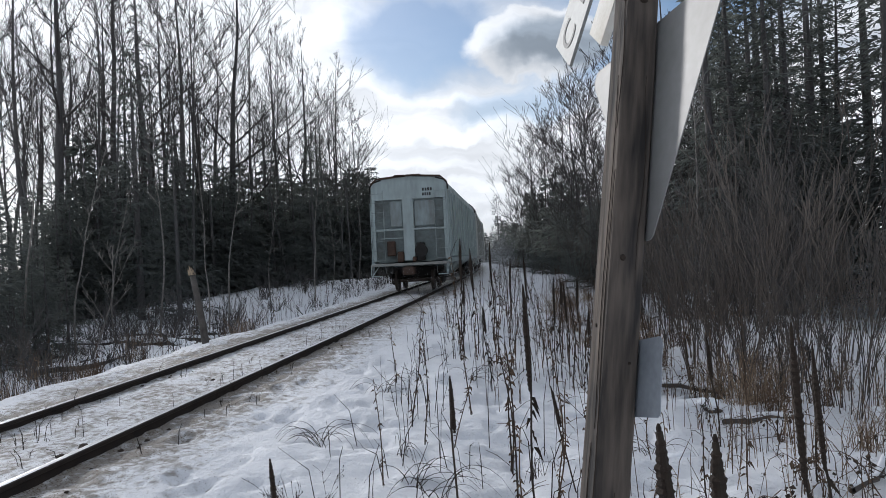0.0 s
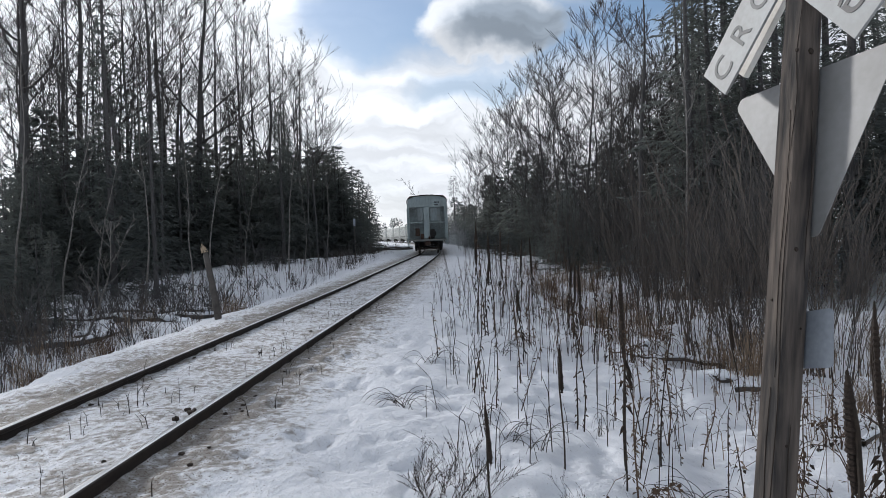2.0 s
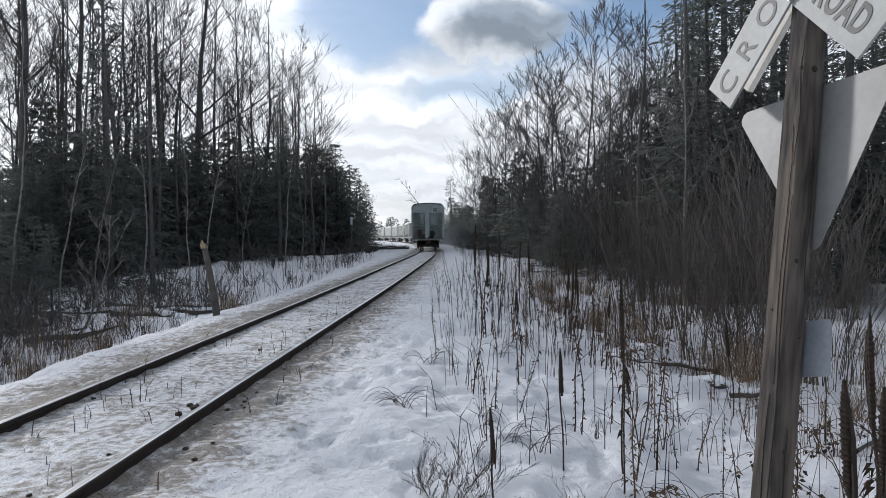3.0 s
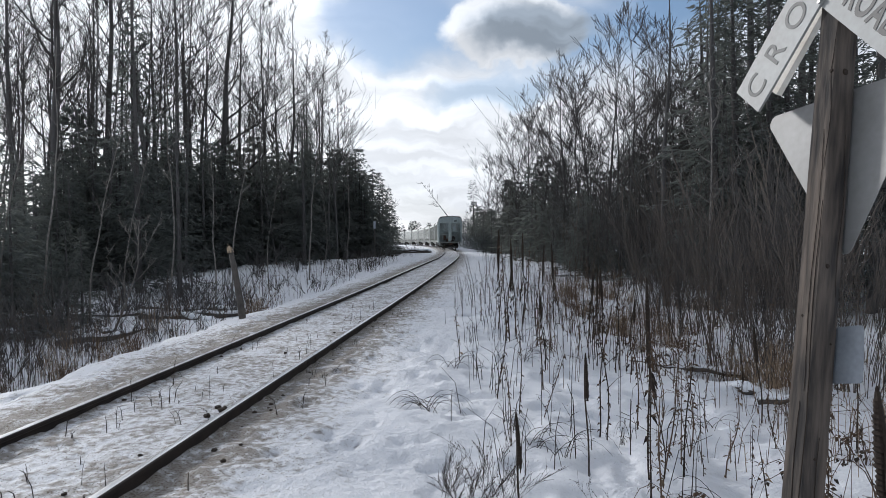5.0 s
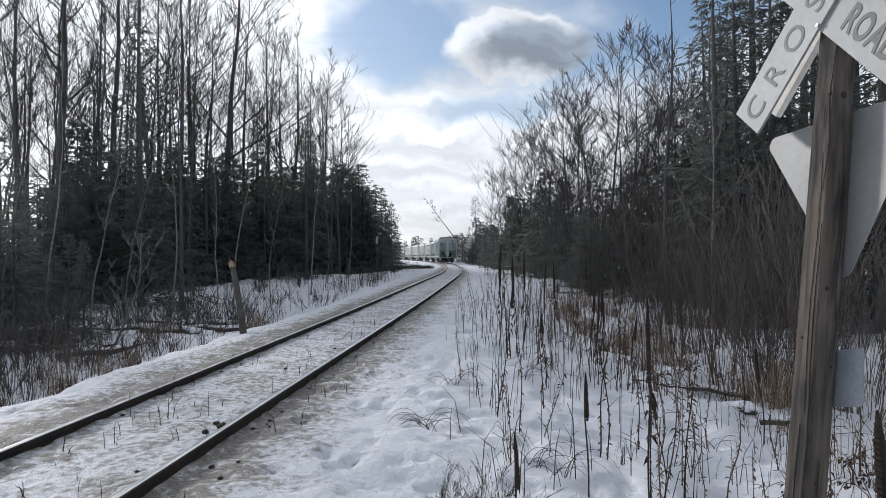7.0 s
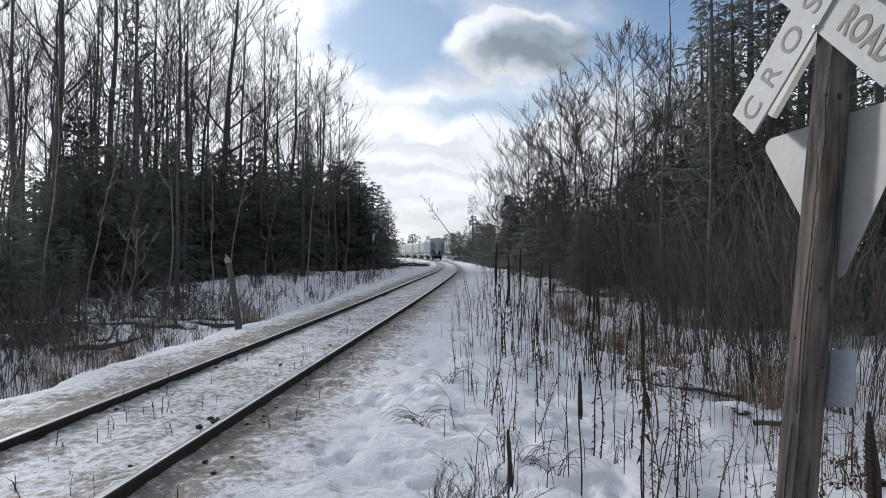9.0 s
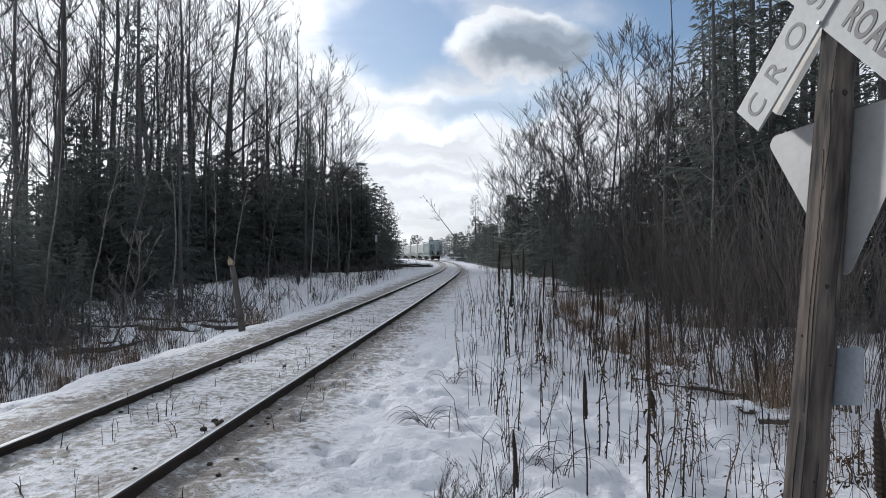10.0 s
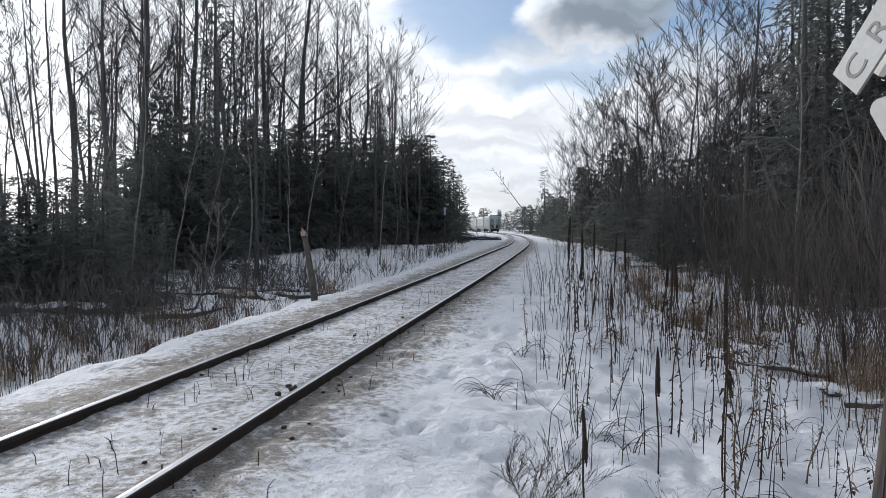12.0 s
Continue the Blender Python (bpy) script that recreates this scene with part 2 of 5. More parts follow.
# ---------- track line ----------
K_S = (0, 15, 30, 45, 60, 75, 95, 120)
K_V = (-0.00167, 0.00074, 0.00159, 0.00154, 0.00124, 0.00139, 0.00149, 0.00152)
DS = 0.25
_s = np.arange(0, 700, DS)
_th = np.cumsum(np.interp(_s, K_S, K_V)) * DS
_th -= _th[0]
_x, _y = -np.cumsum(np.sin(_th)) * DS, np.cumsum(np.cos(_th)) * DS


def line(s):
    """x, y and leftward heading of the track's middle, s metres along it."""
    s = np.asarray(s, float)
    back = np.minimum(s, 0)
    sp = np.maximum(s, 0)
    return np.interp(sp, _s, _x), np.interp(sp, _s, _y) + back, np.interp(sp, _s, _th)


def grade(s):
    """Fall of the line past the straight."""
    s = np.asarray(s, float)
    return -0.0095 * np.clip(s - 24, 0, 200) * np.clip((s - 24) / 25, 0, 1)


def at_track(d, s):
    """Plan place d metres to the right of the track's middle."""
    x, y, th = line(s)
    return x + d * np.cos(th), y + d * np.sin(th)


_cache = {}


def value_noise(x, y, seed=0):
    """Smooth noise from 0 to 1 on the plan."""
    if seed not in _cache:
        _cache[seed] = np.random.RandomState(seed + 11).rand(256, 256)
    g = _cache[seed]
    xi, yi = np.floor(x).astype(int), np.floor(y).astype(int)
    fx, fy = x - xi, y - yi
    fx, fy = fx * fx * (3 - 2 * fx), fy * fy * (3 - 2 * fy)
    a, b = g[xi % 256, yi % 256], g[(xi + 1) % 256, yi % 256]
    c, d = g[xi % 256, (yi + 1) % 256], g[(xi + 1) % 256, (yi + 1) % 256]
    return (a * (1 - fx) + b * fx) * (1 - fy) + (c * (1 - fx) + d * fx) * fy


PROFILE_D = (-400, -60, -16, -9, -5.0, -3.6, -2.7, -1.9, -0.95, -0.78, -0.70, -0.55, 0.55, 0.70, 0.80, 0.92, 1.15, 1.9, 2.7, 3.6, 4.6, 5.6, 9, 16, 60, 400)
PROFILE_Z = (2.0, 0.0, -0.75, -0.95, -0.95, -0.75, -0.28, -0.13, -0.085, -0.085, -0.105, -0.095, -0.085, -0.085, -0.125, -0.125, -0.115, -0.14, -0.17, -0.26, -0.46, -0.66, -0.70, -0.55, 0.2, 2.0)


FOOTPRINTS = ((1.73, 5.21), (1.98, 5.07), (1.45, 8.68), (1.61, 7.04), (1.78, 6.62), (1.46, 4.71), (1.2, 7.73), (1.22, 6.18), (1.25, 8.35), (2.39, 5.09), (1.95, 9.6), (2.2, 7.6), (1.6, 10.6), (2.6, 6.9))


def ground_z(d, s):
    """Height of the snow, d metres right of the track's middle and s along it."""
    d, s = np.asarray(d, float), np.asarray(s, float)
    z = np.interp(d, PROFILE_D, PROFILE_Z)
    far = np.clip((np.abs(d) - 1.1) / 1.5, 0, 1)
    rough = np.clip((np.abs(d) - 3.0) / 3.0, 0.0, 1)
    z = z + far * ((value_noise(d * 0.9, s * 0.9, 1) - 0.5) * 0.16 + (value_noise(d * 2.6, s * 2.6, 2) - 0.5) * 0.035)
    z = z + rough * (value_noise(d * 0.35, s * 0.35, 3) - 0.5) * 0.35 + rough * (value_noise(d * 1.7, s * 1.7, 5) - 0.5) * 0.16
    z = z + (0.45 + 0.55 * far) * ((value_noise(d * 4.6, s * 4.6, 4) - 0.5) * 0.040 + (value_noise(d * 9.5, s * 9.5, 8) - 0.5) * 0.034)
    # snow sagging between the ties
    tie = 0.5 + 0.5 * np.cos(2 * math.pi * s / 0.53)
    z = z + np.clip((1.75 - np.abs(d)) / 0.3, 0, 1) * np.clip((np.abs(d) - 0.85) / 0.2, 0.25, 1) * (tie - 0.5) * 0.028
    # trodden hollows on the shoulder
    dent = value_noise(d * 2.1 + 40, s * 1.9 + 13, 6)
    z = z - far * np.clip((dent - 0.72) / 0.06, 0, 1) * 0.055
    pit = value_noise(d * 4.3 + 7, s * 4.3 + 3, 9)
    z = z - (0.35 + 0.65 * far) * np.clip((pit - 0.78) / 0.06, 0, 1) * 0.05
    for fd, fs in FOOTPRINTS:
        z = z - 0.060 * np.exp(-(((d - fd) / 0.075) ** 2 + ((s - fs) / 0.13) ** 2) ** 2)
    # the ditches run out towards the bend
    z = z + 0.85 * np.clip((s - 26) / 22, 0, 1) * np.clip((-d - 2.0) / 2.0, 0, 1)
    z = z + 0.30 * np.clip((s - 16) / 16, 0, 1) * np.clip((d - 3.2) / 2.5, 0, 1)
    return z + grade(s)


def z_at(x, y):
    """Height of the snow at a plan place."""
    s = y
    for _ in range(4):
        lx, ly, th = line(s)
        s = s + (y - ly) * math.cos(th) - (x - lx) * math.sin(th)
    lx, ly, th = line(s)
    d = (x - lx) * math.cos(th) + (y - ly) * math.sin(th)
    return float(ground_z(d, s))


def mesh_object(name, verts, faces, mat, parent=None, smooth=False):
    me = bpy.data.meshes.new(name)
    me.from_pydata([tuple(v) for v in verts], [], faces)
    me.materials.append(mat)
    if smooth:
        me.polygons.foreach_set("use_smooth", [True] * len(me.polygons))
    me.update()
    ob = new(name, me)
    ob.parent = parent
    return ob


def part(name, bm, mat, parent=None, label="", smooth=False):
    """Links a bmesh as one mesh object under a thing."""
    me = bpy.data.meshes.new(name)
    bm.normal_update()
    bm.to_mesh(me)
    bm.free()
    me.materials.append(mat)
    if smooth:
        me.polygons.foreach_set("use_smooth", [True] * len(me.polygons))
    ob = new(name, me)
    ob.parent = parent
    if label:
        ob["label"] = label
    return ob


def box(bm, lo, hi, bevel=0.0, m=None):
    """A box with worn edges added to bm."""
    c = [(a + b) / 2 for a, b in zip(lo, hi)]
    r = bmesh.ops.create_cube(bm, size=1, matrix=Matrix.Translation(c) @ Matrix.Diagonal((*[b - a for a, b in zip(lo, hi)], 1)))
    vs = r["verts"]
    if bevel:
        es = list({e for v in vs for e in v.link_edges})
        r = bmesh.ops.bevel(bm, geom=es, offset=bevel, segments=1, affect="EDGES", profile=0.5)
        vs = list({v for f in r["faces"] for v in f.verts} | {v for v in vs if v.is_valid})
    if m is not None:
        seen, stack = set(vs), list(vs)
        while stack:
            v = stack.pop()
            for e in v.link_edges:
                o = e.other_vert(v)
                if o not in seen:
                    seen.add(o), stack.append(o)
        bmesh.ops.transform(bm, matrix=m, verts=list(seen))


def tube(V, F, pts, radii, sides=4):
    """Appends a tapering tube through pts to vertex and face lists."""
    n0 = len(V)
    k = len(pts)
    for i in range(k):
        p = pts[i]
        t = (pts[min(i + 1, k - 1)] - pts[max(i - 1, 0)])
        if t.length < 1e-6:
            t = Vector((0, 0, 1))
        t.normalize()
        a = t.cross(Vector((1, 0, 0)) if abs(t.x) < 0.8 else Vector((0, 1, 0))).normalized()
        b = t.cross(a)
        for j in range(sides):
            w = 2 * math.pi * j / sides
            V.append(p + (a * math.cos(w) + b * math.sin(w)) * radii[i])
    for i in range(k - 1):
        for j in range(sides):
            F.append((n0 + i * sides + j, n0 + i * sides + (j + 1) % sides, n0 + (i + 1) * sides + (j + 1) % sides, n0 + (i + 1) * sides + j))
    F.append(tuple(n0 + (k - 1) * sides + j for j in range(sides)))


# ---------- ground and track ----------
def steps(*spans):
    """A run of growing steps: (from, to, step) spans joined."""
    out = []
    for a, b, st in spans:
        out += list(np.arange(a, b - 1e-6, st))
    out.append(spans[-1][1])
    return np.array(out)


def build_ground():
    ds = steps((-400, -100, 50), (-100, -30, 10), (-30, -14, 2), (-14, -5, 0.4), (-5, -2.4, 0.12), (-2.4, 5.2, 0.055), (5.2, 7, 0.1), (7, 12, 0.3), (12, 30, 2), (30, 100, 10), (100, 400, 50))
    ss = steps((-60, -4, 4), (-4, 1.5, 0.5), (1.5, 9, 0.055), (9, 14, 0.1), (14, 24, 0.2), (24, 60, 0.6), (60, 180, 4), (180, 640, 40))
    D, S = np.meshgrid(ds, ss)
    X, Y = at_track(D, S)
    Z = ground_z(D, S)
    V = np.stack([X.ravel(), Y.ravel(), Z.ravel()], 1)
    nd, ns = len(ds), len(ss)
    i = (np.arange(ns - 1)[:, None] * nd + np.arange(nd - 1)[None]).ravel()
    Fq = np.stack([i, i + 1, i + nd + 1, i + nd], 1)
    me = bpy.data.meshes.new("ground")
    me.from_pydata(V.tolist(), [], Fq.tolist())
    me.polygons.foreach_set("use_smooth", [True] * len(me.polygons))
    me.materials.append(M_SNOW)
    bed = np.interp(np.where(D < 0, -D * 0.8, D), (0, 0.5, 0.72, 1.05, 1.5, 2.4), (0.68, 0.72, 1.0, 1.0, 0.6, 0.1)).ravel()
    attr = me.attributes.new("bed", "FLOAT", "POINT")
    attr.data.foreach_set("value", bed.astype(np.float32))
    ob = new("ground", me)
    tagged(ob, "old trodden snow with grit along the track bed", "ground", kind="structure")
    return ob


build_ground()


def build_rail(side):
    prof_side = [(-0.030, -0.002), (-0.036, -0.010), (-0.036, -0.035), (-0.010, -0.050), (-0.010, -0.14), (-0.07, -0.165), (0.07, -0.165), (0.010, -0.14), (0.010, -0.050), (0.036, -0.035), (0.036, -0.010), (0.028, -0.005), (0.018, -0.005)]
    prof_top = [(0.018, -0.005), (0.006, -0.0012), (-0.010, 0.0), (-0.030, -0.002)]
    root = new("rail")
    for name, prof, mat, closed in (("rail_web", prof_side, M_RAIL, False), ("rail_head", prof_top, M_RAILTOP, False)):
        ss = steps((-40, 0, 4), (0, 120, 1.0), (120, 260, 4))
        V, F = [], []
        for s in ss:
            x, y, th = line(s)
            for u, z in prof:
                d = side * 0.7525 + u
                V.append((x + d * math.cos(th), y + d * math.sin(th), z + float(grade(s))))
        n = len(prof)
        for i in range(len(ss) - 1):
            for j in range(n - 1):
                F.append((i * n + j, i * n + j + 1, (i + 1) * n + j + 1, (i + 1) * n + j))
        mesh_object(name, V, F, mat, root)
    tagged(root, "worn steel rail with a bright head in snow", "rail", "rails of the track")
    return root


for side in (-1, 1):
    build_rail(side)


# ---------- crossing sign ----------
def lettering(text, height, width, spacing, weight, mat, parent, m):
    """Raised letters of the built-in font, fitted to a width."""
    cu = bpy.data.curves.new("lettering", "FONT")
    cu.body, cu.size, cu.extrude, cu.align_x, cu.align_y = text, height / 0.7, 0.0012, "CENTER", "CENTER"
    cu.offset, cu.space_character = weight, spacing
    tmp = new("lettering", cu)
    bpy.context.view_layer.update()
    me = bpy.data.meshes.new_from_object(tmp.evaluated_get(bpy.context.evaluated_depsgraph_get()))
    bpy.data.objects.remove(tmp)
    xs, ys = [v.co.x for v in me.vertices], [v.co.y for v in me.vertices]
    cx, cy = (max(xs) + min(xs)) / 2, (max(ys) + min(ys)) / 2
    for v in me.vertices:
        v.co.x = (v.co.x - cx) * width / (max(xs) - min(xs))
        v.co.y = (v.co.y - cy) * height / (max(ys) - min(ys))
    me.materials.clear()
    me.materials.append(mat)
    ob = new("lettering", me)
    ob.parent = parent
    ob.matrix_basis = m
    return ob


def plate(bm, outline, y0, y1):
    """A flat plate of any outline, standing in the x-z plane from y0 to y1."""
    lo = [bm.verts.new((x, y0, z)) for x, z in outline]
    hi = [bm.verts.new((x, y1, z)) for x, z in outline]
    bm.faces.new(lo), bm.faces.new(hi[::-1])
    n = len(lo)
    for i in range(n):
        bm.faces.new((lo[i], lo[i - 1], hi[i - 1], hi[i]))
    bmesh.ops.recalc_face_normals(bm, faces=bm.faces)


def rounded(points, r, k=5):
    """The outline through points with its corners rounded."""
    out = []
    n = len(points)
    for i in range(n):
        p, a, b = Vector(points[i]), Vector(points[i - 1]), Vector(points[(i + 1) % n])
        u, v = (a - p).normalized(), (b - p).normalized()
        half = u.angle(v) / 2
        c = p + (u + v).normalized() * (r / math.sin(half))
        t0, t1 = p + u * (r / math.tan(half)), p + v * (r / math.tan(half))
        for j in range(k + 1):
            q = (t0.lerp(t1, j / k) - c).normalized() * r + c
            out.append((q.x, q.y))
    return out


def crossing_sign():
    """Timber post with a crossbuck on either face and the bare back of a three-cornered sign. Local x runs along the signs, y goes through them, z up from the lower corner."""
    root = new("crossing_sign")
    w = 0.0612

    def taper(v):
        k = 1.0 - 0.041 * min(max(v.z, -2.0), 1.4)
        return Vector((v.x * k, v.y * k, v.z))

    bm = bmesh.new()
    box(bm, (-w, -w, -2.3), (w, w, 1.40), 0.006)
    bmesh.ops.subdivide_edges(bm, edges=[e for e in bm.edges if e.calc_length() > 2], cuts=40)
    for v in bm.verts:
        n = noise.noise_vector(Vector((v.co.x * 9, v.co.y * 9, v.co.z * 1.6)))
        v.co.x += n.x * 0.003
        v.co.y += n.y * 0.003
        v.co = taper(v.co)
    post = part("post", bm, M_POST, root)
    post.matrix_basis = pose(-0.066, -0.0652, 0, 0, 7.33, 0)
    # long drying cracks in the two faces that show
    rng = random.Random(12)
    for face, at, z0, z1, wide in (("y", 0.046, -1.5, 0.25, 0.007), ("y", 0.024, -0.65, 0.6, 0.0035), ("y", 0.008, -1.6, -0.7, 0.005), ("x", 0.005, -1.55, -0.85, 0.005), ("x", 0.035, -0.2, 0.6, 0.0025), ("y", 0.05, 0.4, 1.1, 0.004)):
        V, F = [], []
        n = 26
        for i in range(n + 1):
            f = i / n
            u = at + 0.007 * math.sin(f * (5 + 90 * abs(at)) + at * 90) + rng.uniform(-0.0015, 0.0015)
            h = 0.5 * wide * math.sin(math.pi * min(max(f, 0.02), 0.98)) ** 0.5 * rng.uniform(0.55, 1.2)
            for e, out in ((-h, 0.0), (0, 0.0025), (h, 0.0)):
                z = z0 + (z1 - z0) * f
                V.append(taper(Vector((u + e, -w - 0.0022 - out, z)) if face == "y" else Vector((w + 0.0022 + out, u + e, z))))
        for i in range(n):
            for j in (0, 1):
                F.append((3 * i + j, 3 * i + j + 1, 3 * i + j + 4, 3 * i + j + 3))
        mesh_object("crack", V, F, M_KNOT, post)["label"] = "dark drying crack in the timber"
    # knots and bolt holes in the faces that show
    for x, y, z, r in ((w + 0.002, -0.018, -0.06, 0.012), (w + 0.002, 0.0, 0.885, 0.017), (0.040, -w - 0.002, 0.885, 0.011), (w + 0.002, 0.03, -0.42, 0.006), (-0.02, -w - 0.002, -0.3, 0.008), (w + 0.002, -0.01, -0.95, 0.009)):
        bm = bmesh.new()
        bmesh.ops.create_cone(bm, cap_ends=True, segments=10, radius1=r, radius2=r * 0.7, depth=0.005)
        bmesh.ops.transform(bm, matrix=Matrix.Rotation(radians(90), 4, "Y" if x > w else "X"), verts=bm.verts)
        bmesh.ops.translate(bm, vec=(x, y, z), verts=bm.verts)
        k = part("knot", bm, M_KNOT, post)
    # the crossbuck that faces the track
    for texts, turn, y, lo, hi, cx, cz, mat in (
        ((("CROSSING", 0.14, 1.37, 1.75, 0.0005, 0.125),), 42.2, -0.147, -0.600, 0.85, -0.020, 1.338, M_LETTERGREY),
        ((("RAIL", 0.135, 0.34, 1.1, 0.002, -0.34), ("ROAD", 0.135, 0.39, 1.1, 0.005, 0.375)), -53.3, -0.131, -0.70, 0.65, 0.115, 1.359, M_LETTER),
    ):
        bm = bmesh.new()
        plate(bm, [(lo, -0.127), (hi, -0.127), (hi, 0.127), (lo, 0.127)], -0.007, 0.007)
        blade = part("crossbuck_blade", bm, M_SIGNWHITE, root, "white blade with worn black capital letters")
        blade.matrix_basis = pose(cx, y, cz, 0, -turn, 0)
        for text, height, width, spacing, weight, along in texts:
            lettering(text, height, width, spacing, weight, mat, blade, pose(along, -0.0087, 0.0, 90, 0, 0))
    # the one that faces the road, on a board
    for turn, y, cx, cz in ((44, 0.026, -0.085, 1.450), (-46, 0.064, 0.09, 1.40)):
        bm = bmesh.new()
        box(bm, (-0.56, -0.09, -0.018), (0.56, 0.09, 0.018), 0.002, Matrix.Rotation(radians(90), 4, "X"))
        back = part("rear_blade", bm, M_BRACEWOOD, root, "whitewashed wooden blade seen from behind")
        back.matrix_basis = pose(cx, y, cz, 0, -turn, 0)
    bm = bmesh.new()
    plate(bm, rounded([(0.0, -0.045), (0.508, 0.752), (-0.508, 0.878)], 0.045), 0.004, 0.0075)
    part("yield_sign", bm, M_SIGNBACK, root, "bare metal back of a three-cornered sign")
    bm = bmesh.new()
    plate(bm, rounded([(-0.19, -0.344), (0.089, -0.338), (0.070, -0.598), (-0.21, -0.604)][::-1], 0.022, 4), 0.004, 0.0075)
    part("notice_plate", bm, M_PLATE, root, "small grey-blue plate seen from behind")
    for x, y, z in ((0.059, -0.158, 1.251),):
        bm = bmesh.new()
        bmesh.ops.create_cone(bm, cap_ends=True, segments=6, radius1=0.011, radius2=0.009, depth=0.012)
        bmesh.ops.transform(bm, matrix=Matrix.Translation((x, y, z)) @ Matrix.Rotation(radians(90), 4, "X"), verts=bm.verts)
        part("bolt", bm, M_BOLT, root)
    return root


sign = crossing_sign()
# the post leans away from the track; its boards hang a little askew on it
SIGN = Matrix(((0.3309, -0.9232, 0.1956), (0.9397, 0.3033, -0.1579), (0.0865, 0.2361, 0.9679))).transposed().to_4x4()
SIGN.translation = (4.853, 3.177, 1.452)
sign.matrix_world = SIGN
tagged(sign, "weathered timber post with white railroad crossbuck and metal signs", "crossing sign")


# ---------- train ----------
def wheelset_mesh():
    bm = bmesh.new()
    for sx_ in (-1, 1):
        for r, d, off in ((0.42, 0.09, 0.75), (0.45, 0.03, 0.70)):
            bmesh.ops.create_cone(bm, cap_ends=True, segments=20, radius1=r, radius2=r, depth=d, matrix=Matrix.Translation((sx_ * off, 0, 0)) @ Matrix.Rotation(radians(90), 4, "Y"))
        for i in range(4):
            box(bm, (sx_ * 0.80 - 0.012, -0.05, 0.12), (sx_ * 0.80 + 0.012, 0.05, 0.30), 0, Matrix.Rotation(radians(90 * i), 4, "X"))
    bmesh.ops.create_cone(bm, cap_ends=True, segments=10, radius1=0.085, radius2=0.085, depth=1.9, matrix=Matrix.Rotation(radians(90), 4, "Y"))
    return bm


def bars(name, mat, root, pieces, r=0.018, label=""):
    """One part made of thin round bars."""
    V, F = [], []
    for p, q in pieces:
        tube(V, F, [Vector(p), Vector(q)], [r, r], 5)
    ob = mesh_object(name, V, F, mat, root)
    if label:
        ob["label"] = label
    return ob


